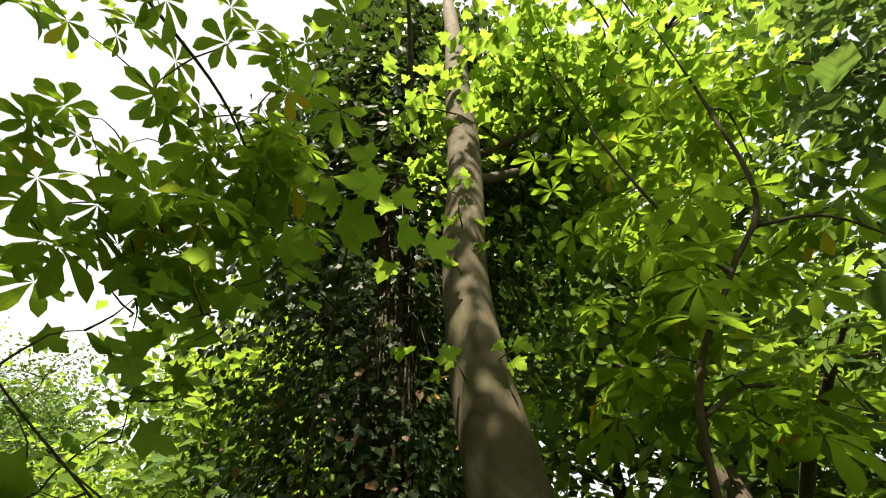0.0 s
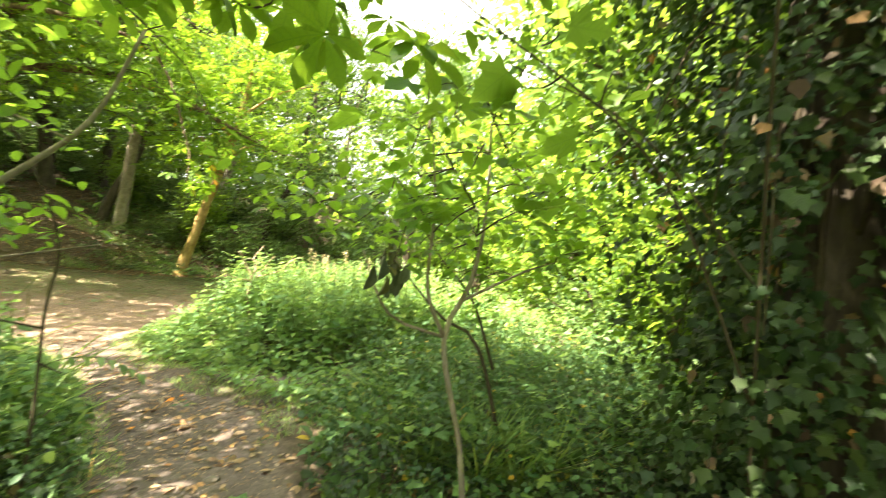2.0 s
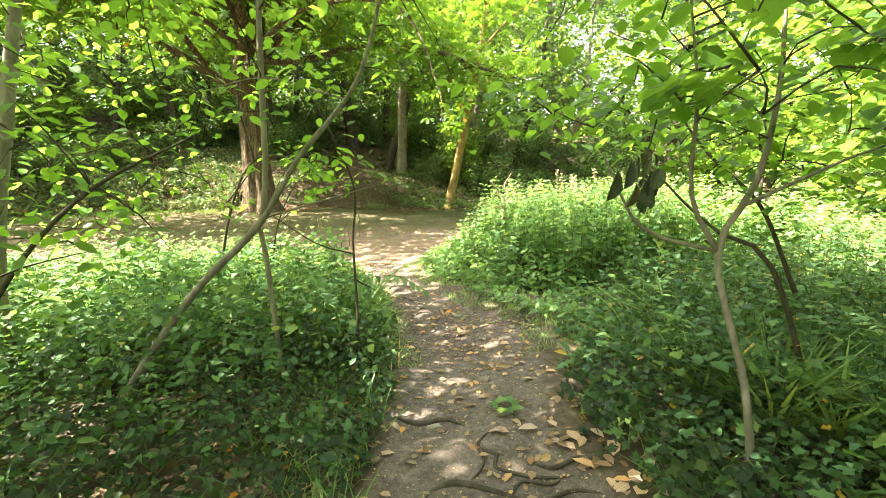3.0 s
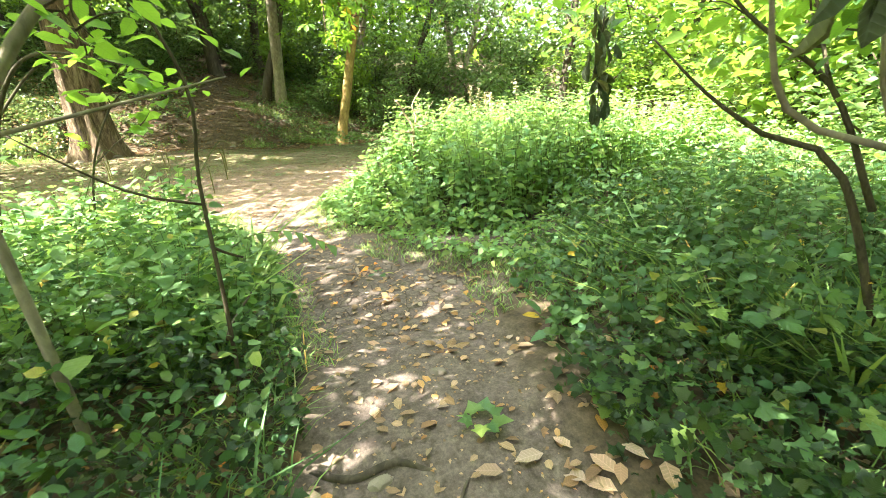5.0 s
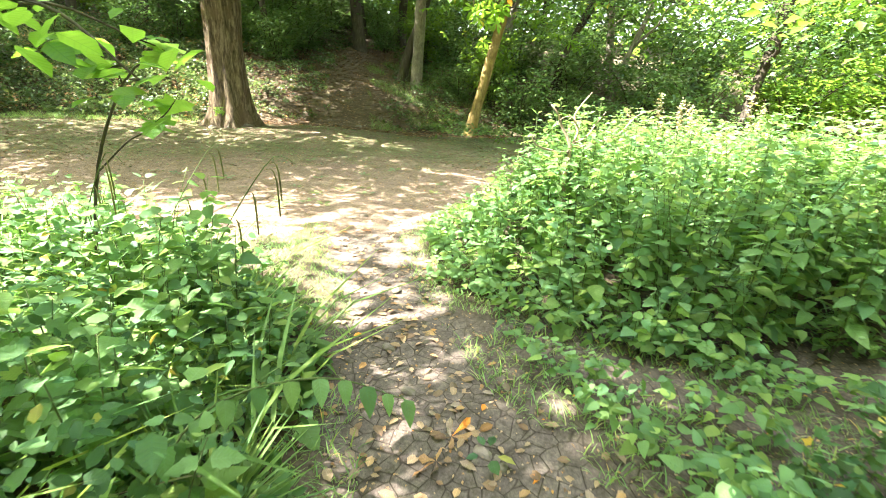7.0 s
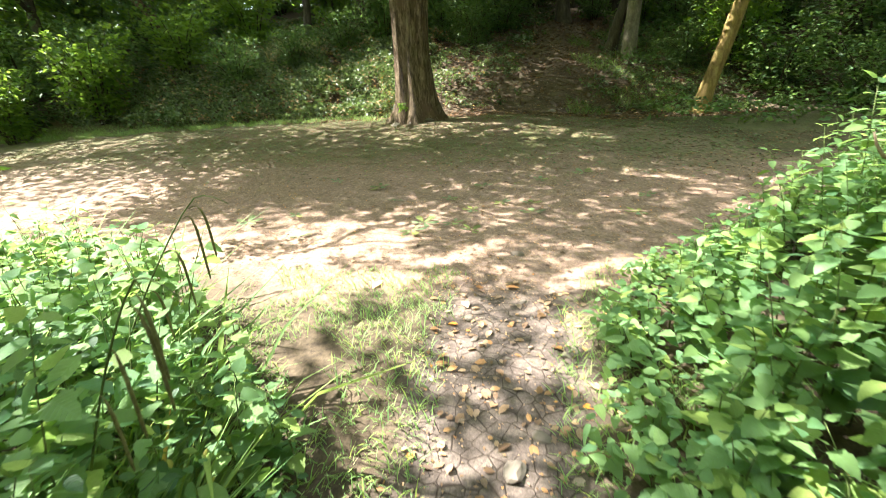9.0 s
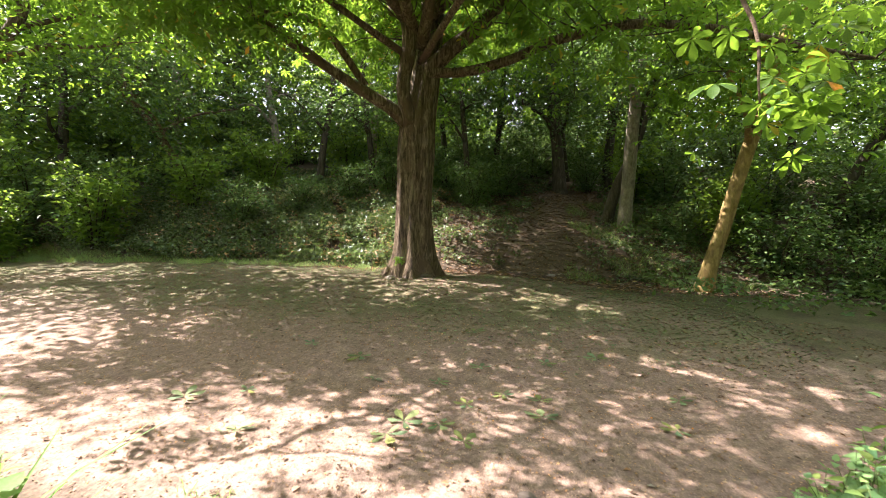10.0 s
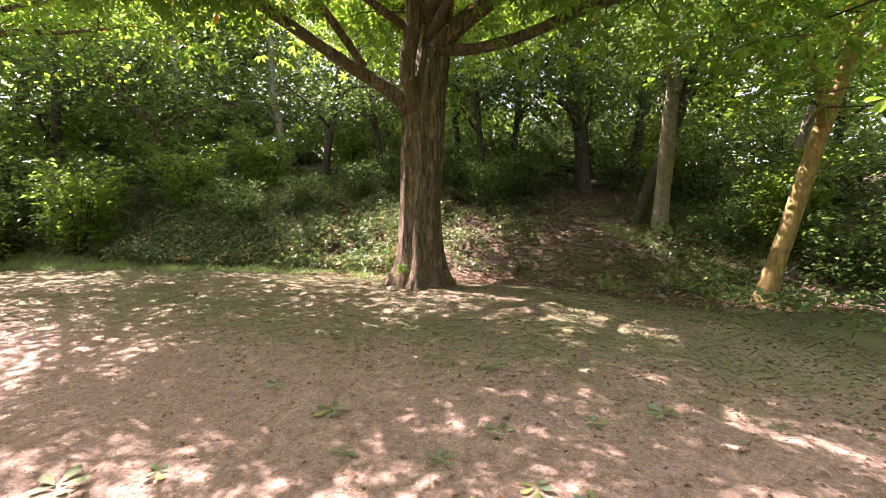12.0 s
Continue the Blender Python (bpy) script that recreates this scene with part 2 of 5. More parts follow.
def part_np(name, geo, material, parent=None, label="", smooth=True):
    ob = new(name, mesh_np(name, geo[0], geo[1], material, smooth, geo[2] if len(geo) > 2 else None))
    if parent:
        ob.parent = parent
    if label:
        tagged(ob, label)
    return ob


def join(geos):
    v, t, w, n = [], [], [], 0
    for a, b, *c in geos:
        v.append(a)
        t.append(b + n)
        w += c
        n += len(a)
    return (np.concatenate(v), np.concatenate(t)) + ((np.concatenate(w),) if w else ())


def curve(points, step):
    """Points along a smooth curve through the given ones (the last column may be a radius)."""
    p = np.array(points, float)
    q = np.vstack([2 * p[0] - p[1], p, 2 * p[-1] - p[-2]])
    out = []
    for i in range(1, len(q) - 2):
        n = max(2, int(np.linalg.norm(q[i + 1, :3] - q[i, :3]) / step))
        t = np.linspace(0, 1, n, endpoint=False)[:, None]
        a, b, c, d = q[i - 1], q[i], q[i + 1], q[i + 2]
        out.append(0.5 * (2 * b + (c - a) * t + (2 * a - 5 * b + 4 * c - d) * t ** 2 + (3 * b - a - 3 * c + d) * t ** 3))
    return np.vstack(out + [p[-1:]])


def tube(points, seg=10, step=0.25, rough=0.06, flute=0.0, root=0.0, seed=0, lobes=7):
    """A tapered, uneven limb along points (x, y, z, radius); root spreads its foot into buttresses."""
    c = curve(points, step)
    pos, rad = c[:, :3], np.maximum(c[:, 3], 0.002)
    tan = np.gradient(pos, axis=0)
    tan /= np.linalg.norm(tan, axis=1)[:, None] + 1e-9
    u = np.cross(tan[0], (0.3, 0.9, 0.1))
    verts = []
    rng = np.random.RandomState(seed)
    ph = rng.rand(6) * 6.28
    ang = np.linspace(0, 2 * np.pi, seg, endpoint=False)
    for i in range(len(pos)):
        u = u - tan[i] * np.dot(u, tan[i])
        u /= np.linalg.norm(u) + 1e-9
        w = np.cross(tan[i], u)
        s = i * step
        r = rad[i] * (1 + rough * (np.sin(2 * ang + ph[0] + 0.9 * s) + 0.7 * np.sin(3 * ang + ph[1] - 1.7 * s) + 0.5 * np.sin(5 * ang + ph[2] + 2.3 * s) + 0.6 * np.sin(ph[3] + 3.1 * s)))
        if flute:
            r *= 1 + flute * np.sin(lobes * ang + ph[4] + 0.25 * np.sin(s)) + 0.5 * flute * np.sin(2.3 * lobes * ang + ph[5] + 0.3 * s)
        if root:
            h = pos[i, 2] - pos[0, 2]
            f = np.exp(-max(h, 0) / 0.5)
            r *= 1 + root * f * (0.55 + 0.6 * np.maximum(0, np.sin(lobes * ang + ph[4])) ** 1.2 + 0.25 * np.sin(3 * ang + ph[2]))
        verts.append(pos[i] + np.outer(r * np.cos(ang), u) + np.outer(r * np.sin(ang), w))
    n = len(pos)
    verts = np.vstack(verts + [pos[:1], pos[-1:]])
    i, j = np.meshgrid(np.arange(n - 1), np.arange(seg), indexing="ij")
    a, b = i * seg + j, i * seg + (j + 1) % seg
    tris = np.vstack([np.stack([a, b, b + seg], -1).reshape(-1, 3), np.stack([a, b + seg, a + seg], -1).reshape(-1, 3)])
    k = np.arange(seg)
    tris = np.vstack([tris, np.stack([np.full(seg, n * seg), (k + 1) % seg, k], -1), np.stack([np.full(seg, n * seg + 1), (n - 1) * seg + k, (n - 1) * seg + (k + 1) % seg], -1)])
    return verts, tris


def outline_leaf(outline, fold=0.12, droop=0.15):
    """A leaf one long from half an outline of (across, along), folded on its midrib and drooping at the tip."""
    n = len(outline)
    rib = [(0, y, -droop * y * y) for _, y in outline]
    left = [(-x, y, fold * x * 2 - droop * y * y) for x, y in outline]
    right = [(x, y, fold * x * 2 - droop * y * y) for x, y in outline]
    v, t = rib + left + right, []
    for i in range(n - 1):
        for side, flip in ((n, False), (2 * n, True)):
            q = (i, i + 1, side + i + 1), (i, side + i + 1, side + i)
            for f in q:
                pts = {tuple(np.round(v[k], 6)) for k in f}
                if len(pts) == 3:
                    t.append(f[::-1] if flip else f)
    return np.array(v, float), np.array(t), np.array(v, float)


def fan_leaf(points, cup=0.06):
    """A lobed leaf from its whole outline round the foot of the blade."""
    v = [(0, 0.12, 0)] + [(x, y, cup * math.sin(9 * x + 7 * y) - 0.12 * (x * x + y * y)) for x, y in points]
    n = len(points)
    return np.array(v, float), np.array([(0, i + 1, i + 2) for i in range(n - 1)] + [(0, n, 1)]), np.array(v, float)


def palmate(count=6, droop=0.35, plain=False):
    """A horse chestnut leaf: leaflets that widen towards the tip, round one point."""
    geos = []
    v0, t0, w0 = outline_leaf([(0.0, 0.02), (0.08, 0.3), (0.2, 0.64), (0.18, 0.84), (0.0, 1.0)], 0.14, droop)
    if plain:
        v0, t0, w0 = outline_leaf([(0.0, 0.02), (0.18, 0.68), (0.0, 1.0)], 0.18, droop)
    for i in range(count):
        a = radians(-125 + 250 * i / (count - 1))
        s = 1.0 - 0.4 * (abs(i - (count - 1) / 2) / (count / 2)) ** 1.5
        m = np.array([[math.cos(a), math.sin(a), 0], [-math.sin(a), math.cos(a), 0], [0, 0, 1]])
        geos.append(((v0 * s) @ m.T, t0, w0))
    return join(geos)


L_PALM = palmate(6)
L_PALM5 = palmate(5, 0.2)
L_PALM_FAR = palmate(6, 0.35, True)
L_MAPLE = fan_leaf([(0.1, 0.0), (0.42, -0.06), (0.38, 0.12), (0.56, 0.3), (0.5, 0.42), (0.42, 0.4), (0.25, 0.48), (0.3, 0.66), (0.2, 0.72), (0.0, 1.0), (-0.2, 0.72), (-0.3, 0.66), (-0.25, 0.48), (-0.42, 0.4), (-0.5, 0.42), (-0.56, 0.3), (-0.38, 0.12), (-0.42, -0.06), (-0.1, 0.0)])
L_IVY = fan_leaf([(0.08, 0.0), (0.34, -0.04), (0.3, 0.16), (0.48, 0.36), (0.24, 0.5), (0.0, 0.95), (-0.24, 0.5), (-0.48, 0.36), (-0.3, 0.16), (-0.34, -0.04), (-0.08, 0.0)])
L_OVAL = outline_leaf([(0.0, 0.0), (0.26, 0.28), (0.25, 0.66), (0.0, 1.0)])
L_NETTLE = outline_leaf([(0.0, 0.0), (0.29, 0.12), (0.31, 0.4), (0.16, 0.75), (0.0, 1.0)], 0.1, 0.25)
L_TOOTHED = outline_leaf([(0.0, 0.0), (0.33, 0.05), (0.31, 0.17), (0.41, 0.26), (0.34, 0.38), (0.36, 0.48), (0.25, 0.58), (0.22, 0.72), (0.0, 1.0)], 0.06, 0.2)
L_SPRIG = (np.array([(0, 0, 0), (-0.31, 0.47, 0.09), (0.31, 0.47, 0.09), (0, 1, -0.12)], float), np.array([(0, 3, 1), (0, 2, 3)]), np.array([(0, 0, 0), (-0.31, 0.47, 0.09), (0.31, 0.47, 0.09), (0, 1, -0.12)], float))
L_IVYLET = fan_leaf([(0.3, -0.04), (0.46, 0.36), (0.0, 0.95), (-0.46, 0.36), (-0.3, -0.04)])
L_BLADE = outline_leaf([(0.012, 0.0), (0.013, 0.5), (0.0, 1.0)], 0.3, 0.45)


def place(leaf, pos, tip, up, size):
    """Copies of one leaf at pos, pointing along tip, facing up, all in one mesh's arrays."""
    pos, tip, up = np.asarray(pos, float), np.asarray(tip, float), np.asarray(up, float)
    n = len(pos)
    size = np.broadcast_to(np.asarray(size, float), (n,))
    y = tip / (np.linalg.norm(tip, axis=1)[:, None] + 1e-9)
    x = np.cross(y, up)
    x /= np.linalg.norm(x, axis=1)[:, None] + 1e-9
    z = np.cross(x, y)
    v, t, w = leaf
    m = np.stack([x, y, z], 1) * size[:, None, None]
    verts = np.einsum("vk,nkc->nvc", v, m) + pos[:, None, :]
    tris = t[None] + (np.arange(n) * len(v))[:, None, None]
    return verts.reshape(-1, 3), tris.reshape(-1, 3), np.tile(w, (n, 1))


def loose(rng, n, flat=0.6):
    """Random tips and faces for n leaves: the smaller flat, the more level they lie."""
    a = rng.rand(n) * 2 * np.pi
    tip = np.stack([np.cos(a), np.sin(a), rng.normal(-0.15, flat * 0.6, n)], 1)
    up = np.stack([rng.normal(0, flat, n), rng.normal(0, flat, n), np.ones(n)], 1)
    return tip, up


# ---- the lie of the land ----
def sm(a, b, x):
    t = np.clip((x - a) / (b - a), 0, 1)
    return t * t * (3 - 2 * t)


def lumps(x, y, s, k):
    return (np.sin(1.7 * s * x + 0.9 * s * y + k) + np.sin(-1.1 * s * x + 1.9 * s * y + 2.3 * k) + np.sin(2.9 * s * x - 2.3 * s * y + 1.7 * k)) / 3


def path_mid(x):
    return np.interp(x, [-11, -9, -7.5, -6, -5, -4, -3, -2, 0, 3], [0.9, 0.95, 1.1, 1.25, 1.5, 1.25, 0.95, 0.82, 0.35, 0.1])


def path_half(x):
    return np.interp(x, [-11, -9, -7.5, -6, -5, -4, -3, -2, 0, 3], [0.7, 0.5, 0.42, 0.5, 0.72, 0.55, 0.5, 0.6, 0.55, 0.4])


def near_edge(y):
    return np.interp(y, [-14, -5.5, -3, -2, -0.8, 0.4, 1.6, 2.2, 2.8, 4.0, 8, 14], [-8.6, -9.4, -9.35, -9.2, -9.0, -9.2, -9.3, -10.0, -10.7, -11.6, -12.4, -12.6])


def far_edge(y):
    return np.interp(y, [-20, -15, -10, -6, -3, 0, 3, 4, 5, 9, 16], [-14.5, -16.8, -19.9, -20.3, -20.5, -21.5, -20.2, -18.2, -15.8, -15.6, -16.0])


def foot(y):
    return np.interp(y, [-40, -20, -14, -10, -4, 0, 3, 6, 12, 40], [-17.5, -18.0, -19.0, -20.2, -20.7, -21.0, -21.3, -21.3, -21.2, -21.2])


def gz(x, y):
    x, y = np.asarray(x, float), np.asarray(y, float)
    z = -0.22 + sm(-10.5, -19.5, x) * (0.68 - 0.28 * sm(-1, 3, y))
    d = foot(y) - x
    steep = 0.44 + 0.08 * sm(-5, -12, y)
    z = z + 12.0 * (1 - np.exp(-np.minimum(np.maximum(d, 0), 40) * steep / 12.0)) * sm(-0.5, 2.5, d)
    inpath = sm(1.3, 0.8, np.abs(y - path_mid(x)) / path_half(x)) * sm(-9.6, -9.0, x)
    z = z - 0.05 * inpath + 0.035 * lumps(x, y, 1.3, 0.4) + 0.015 * lumps(x, y, 4.3, 1.4)
    return z


def axis(mid_a, fine_a, fine_b, mid_b, step, mid_step, ends):
    a = list(np.arange(mid_a, fine_a - 0.5 * mid_step, mid_step)) + list(np.arange(fine_a, fine_b, step)) + list(np.arange(fine_b, mid_b, mid_step))
    d, lo, hi = mid_step, a[0], a[-1]
    while lo > -ends:
        d *= 1.25
        lo -= d
        a.insert(0, lo)
    d = mid_step
    while hi < ends:
        d *= 1.25
        hi += d
        a.append(hi)
    return np.array(a)


def build_ground():
    xs, ys = axis(-34.0, -13.0, 0.5, 4.0, 0.08, 0.22, 600), axis(-20.0, -3.5, 4.5, 10.0, 0.08, 0.22, 600)
    X, Y = np.meshgrid(xs, ys, indexing="ij")
    Z = gz(X, Y) + 0.004 * lumps(X, Y, 17.0, 0.7) + 0.003 * lumps(X, Y, 31.0, 2.1)
    nx, ny = X.shape
    i, j = np.meshgrid(np.arange(nx - 1), np.arange(ny - 1), indexing="ij")
    a = i * ny + j
    tris = np.vstack([np.stack([a, a + ny, a + ny + 1], -1).reshape(-1, 3), np.stack([a, a + ny + 1, a + 1], -1).reshape(-1, 3)])
    ob = part_np("ground", (np.stack([X, Y, Z], -1).reshape(-1, 3), tris), M_GROUND)
    wob = 0.25 * lumps(X, Y, 2.1, 0.3) + 0.12 * lumps(X, Y, 6.0, 1.0)
    track = sm(0.35, -0.35, X - near_edge(Y) + wob) * sm(-0.8, 1.2, X - far_edge(Y) - 1.0 + 2 * wob)
    bankpath = 0.25 * sm(2.6, 0.8, np.abs(Y - (0.6 + (X + 22) * -0.12)) + wob) * sm(-19, -21, X)
    mud = sm(1.35, 0.9, np.abs(Y - path_mid(X)) / path_half(X) + 0.5 * wob) * sm(-9.9, -8.9, X)
    mud = np.maximum(mud, 0.85 * sm(-7.2, -6.6, X) * sm(-4.2, -4.7, X) * sm(1.6, 1.9, Y) * sm(4.8, 4.2, Y))
    # darker olive colour over the far stretch of the track
    olive_tone = sm(-13.2, -15.5, X + 2 * wob) * sm(-20.8, -19.5, X) * 0.75
    for name, arr in (("track", np.maximum(track, bankpath)), ("mud", mud), ("olive_tone", olive_tone), ("parched", mud * sm(-3.8, -5.0, X))):
        at = ob.data.attributes.new(name, "FLOAT", "POINT")
        at.data.foreach_set("value", arr.ravel().astype(np.float32))
    tagged(ob, "brown woodland soil with a wide trodden dirt track", "ground", kind="structure")
    return ob


build_ground()


# ---- trees ----
def thing(name, m, label, category, group=""):
    ob = new(name)
    ob.matrix_world = m
    return tagged(ob, label, category, group)


def clusters(rng, limbs, n, reach, rise=0.3, start=0.35):
    """Twig ends about the outer stretch of limbs (each an array of points): starts and ends."""
    a, b = [], []
    for _ in range(n):
        l = limbs[rng.randint(len(limbs))]
        p = l[rng.randint(int(len(l) * start), len(l)), :3]
        d = rng.normal(0, 1, 3) * (1, 1, 0.55) + (0, 0, rise)
        d *= reach * rng.uniform(0.35, 1.0) / (np.linalg.norm(d) + 1e-9)
        a.append(p)
        b.append(p + d)
    return np.array(a), np.array(b)


def twig_mesh(rng, a, b, r=0.012, sag=0.12):
    geos = []
    for p, q in zip(a, b):
        m = (p + q) / 2 + rng.normal(0, 0.1, 3) * np.linalg.norm(q - p) + (0, 0, sag * np.linalg.norm(q - p))
        geos.append(tube([(*p, r * 1.8), (*m, r * 1.2), (*q, r * 0.4)], 3, 0.4, 0.02, seed=rng.randint(999)))
    return join(geos)


def leaf_cloud(rng, leaf, centres, per, spread, size, flat=0.55, hang=0.0):
    n = len(centres) * per
    pos = np.repeat(centres, per, 0) + rng.normal(0, 1, (n, 3)) * (spread, spread, spread * 0.5)
    tip, up = loose(rng, n, flat)
    tip[:, 2] -= hang
    return place(leaf, pos, tip, up, size * rng.uniform(0.65, 1.2, n))


def horse_chestnut():
    """The great chestnut beside the track; its x runs along the track, its y away up the bank."""
    rng = np.random.RandomState(5)
    base = thing("horse_chestnut_tree", pose(-19.05, -3.1, 0.42, 0, 0, 107.5 - 0), "large old horse chestnut tree with fluted brown trunk beside the track", "tree")
    trunk = tube([(0, 0, -0.25, 0.6), (0.0, 0, 0.6, 0.53), (-0.02, 0, 2.2, 0.48), (0.02, 0, 4.2, 0.47), (0.22, 0, 5.6, 0.38), (0.4, 0.1, 8, 0.31), (0.35, 0.2, 12, 0.22), (0.5, 0, 15, 0.06)], 44, 0.12, 0.025, 0.075, 1.05, 3, 8)
    part_np("trunk", trunk, M_BARK, base)
    paths = [
        [(-0.3, -0.1, 4.4, 0.24), (-0.75, -0.3, 4.75, 0.19), (-1.75, -0.5, 5.3, 0.15), (-2.6, -0.7, 5.8, 0.14), (-3.7, -1.0, 6.45, 0.12), (-4.8, -1.5, 7.0, 0.09), (-7.0, -2.0, 7.8, 0.05), (-9.6, -2.2, 8.2, 0.02)],
        [(-0.15, -0.25, 4.3, 0.22), (-0.38, -0.4, 5.3, 0.2), (-0.2, -0.6, 6.5, 0.2), (-0.45, -0.7, 7.8, 0.17), (-0.8, -1.2, 10.5, 0.08)],
        [(0.3, -0.2, 5.8, 0.25), (0.95, -0.4, 6.4, 0.23), (1.6, -0.6, 6.85, 0.2), (2.3, -0.9, 7.6, 0.17), (3.4, -1.5, 9.5, 0.08)],
        [(0.3, -0.3, 5.75, 0.15), (1.3, -0.6, 5.7, 0.14), (2.4, -0.9, 5.9, 0.13), (3.7, -1.3, 6.35, 0.12), (5.2, -1.9, 6.5, 0.11), (7.0, -2.6, 6.15, 0.09), (9.0, -3.0, 5.6, 0.06), (10.6, -3.2, 5.3, 0.02)],
        [(-1.4, -0.4, 5.3, 0.1), (-2.6, -0.9, 6.7, 0.085), (-4.0, -1.4, 6.75, 0.06), (-6.2, -2.6, 7.0, 0.04), (-8.8, -3.4, 7.4, 0.02)],
        [(0.1, -0.4, 6.4, 0.17), (0.4, -2.0, 7.6, 0.13), (0.0, -3.8, 8.4, 0.09), (-0.6, -5.4, 8.2, 0.03)],
        [(-0.1, -0.5, 6.9, 0.15), (-2.0, -2.8, 8.0, 0.1), (-4.0, -5.0, 8.3, 0.06), (-5.6, -6.8, 7.6, 0.02)],
        [(0.3, -0.4, 7.2, 0.15), (2.4, -2.2, 8.3, 0.1), (4.4, -3.8, 8.6, 0.06), (5.8, -4.8, 7.9, 0.02)],
        [(0.2, 0.3, 6.5, 0.16), (1.2, 2.6, 8.0, 0.1), (2.0, 5.0, 9.0, 0.03)],
        # back limb added to shade the slope behind
        [(0, 0.3, 7.0, 0.14), (-1.2, 3.2, 8.6, 0.1), (-1.6, 6.2, 9.4, 0.04)],
        [(0.0, 0.3, 7.5, 0.16), (-2.2, 2.4, 9.0, 0.1), (-4.4, 4.2, 10.0, 0.03)],
        # these two limbs are added to carry shade out over the track
        [(0, -0.4, 6.6, 0.16), (-1.0, -3.4, 8.2, 0.11), (-2.2, -6.4, 8.6, 0.06), (-3.0, -8.4, 7.8, 0.02)],
        [(0.2, -0.4, 7.4, 0.14), (1.2, -3.0, 9.0, 0.1), (1.4, -6.0, 9.4, 0.05), (1.0, -8.2, 8.6, 0.02)],
        [(0.1, -0.4, 6.0, 0.1), (1.4, -3.6, 6.6, 0.07), (2.8, -7.4, 5.6, 0.04), (3.2, -8.8, 3.4, 0.02), (3.1, -9.2, 2.35, 0.008)],
        [(-0.4, -0.5, 6.2, 0.1), (-3.2, -3.4, 6.9, 0.07), (-5.0, -6.0, 6.2, 0.04), (-4.8, -7.4, 4.6, 0.02), (-4.66, -7.8, 3.4, 0.008)],
    ]
    limbs = []
    for i, p in enumerate(paths):
        part_np("limb", tube(p, 12, 0.2, 0.05, seed=i), M_BARK, base)
        limbs.append(curve(p, 0.3))
    limbs.append(curve([(0.4, 0.1, 8, 0.3), (0.5, 0, 15, 0.06)], 0.3))
    a, b = clusters(rng, limbs, 1600, 2.6, 0.15)
    keep = ~((np.abs(b[:, 0]) < 2.6) & (b[:, 2] < 5.6) & (b[:, 1] < 1.0) & (b[:, 1] > -6)) & (b[:, 2] > 2.0) & ~((np.abs(b[:, 0] - 0.2) < 1.5) & (b[:, 1] < 0.3) & (b[:, 1] > -5) & (b[:, 2] < 7.6))
    # clusters left out here so that sun reaches parts of the track
    keep &= ~((b[:, 1] < -5.6) & (b[:, 0] < -5.2))
    keep &= ~((b[:, 1] < -3.8) & (b[:, 0] > -4.5) & (b[:, 2] > 5.0) & (rng.rand(len(b)) < 0.52))
    keep &= ~((b[:, 1] < -5.2) & (b[:, 2] < 5.3))
    a, b = a[keep], b[keep]
    tagged(part_np("branchwork", twig_mesh(rng, a[::2], b[::2], 0.014), M_TWIG, base), kind="stuff")
    part_np("crown", leaf_cloud(rng, L_PALM_FAR, b, 13, 0.5, 0.25, 0.45, 0.25), M_CHESTNUT, base, "green palmate leaves, some edged yellow")
    # low sprays hanging over the track, with large leaves
    for cx, cy, cz, n in ((3.15, -9.2, 2.35, 12), (3.6, -9.1, 2.65, 10), (3.9, -8.9, 3.1, 8), (3.3, -8.7, 3.5, 5), (4.3, -8.6, 3.3, 6), (-4.66, -7.8, 3.3, 8), (-4.8, -7.5, 4.2, 8), (-5.2, -7.2, 4.6, 6)):
        c = np.array([(cx, cy, cz)]) + rng.normal(0, 0.2, (n, 3))
        for q in c:
            part_np("leaf", leaf_cloud(rng, L_PALM, np.array([q]), 1, 0.05, 0.2, 0.35, 0.45), M_CHESTNUT, base)
    # sprout at the foot
    sp = np.array([(-0.42, -0.78, 0.55)]) + rng.normal(0, 0.06, (7, 3))
    part_np("sprout", leaf_cloud(rng, L_PALM5, sp, 2, 0.05, 0.12, 0.6), M_BEECH, base, "bright green leafy sprout")
    return base


def plain_tree(name, m, label, points, bark, crown, seed, leaf=L_SPRIG, leafmat=None, n=420, per=14, size=0.17, reach=2.2, limbs=6, spread=0.5, low=0.45, length=4.0, twigs=True, group="", seg=14):
    """A tree from its trunk line (x, y, z, r from its foot), with limbs, twigs and a crown."""
    rng = np.random.RandomState(seed)
    base = thing(name, m, label, "tree", group)
    part_np("trunk", tube(points, seg, 0.2, 0.04, 0, 0.35, seed, 5), bark, base)
    c = curve(points, 0.3)
    lines = [c[int(len(c) * 0.7):]]
    for i in range(limbs):
        p = c[int(len(c) * (low + (1 - low) * i / limbs))]
        a = i * 2.4 + rng.uniform(-0.5, 0.5)
        ln = length * rng.uniform(0.7, 1.15)
        d = np.array([math.cos(a), math.sin(a), 0])
        q = [(*p[:3], p[3] * 0.6), (*(p[:3] + d * ln * 0.4 + (0, 0, ln * 0.28)), p[3] * 0.4), (*(p[:3] + d * ln * 0.75 + rng.normal(0, 0.3, 3) + (0, 0, ln * 0.4)), p[3] * 0.25), (*(p[:3] + d * ln + (0, 0, ln * 0.45)), 0.012)]
        part_np("limb", tube(q, 7, 0.3, 0.04, seed=seed + i), bark, base)
        lines.append(curve(q, 0.3))
    a, b = clusters(rng, lines, n, reach, 0.25, 0.25)
    if twigs:
        tagged(part_np("branchwork", twig_mesh(rng, a[::3], b[::3], 0.012), M_TWIG, base), kind="stuff")
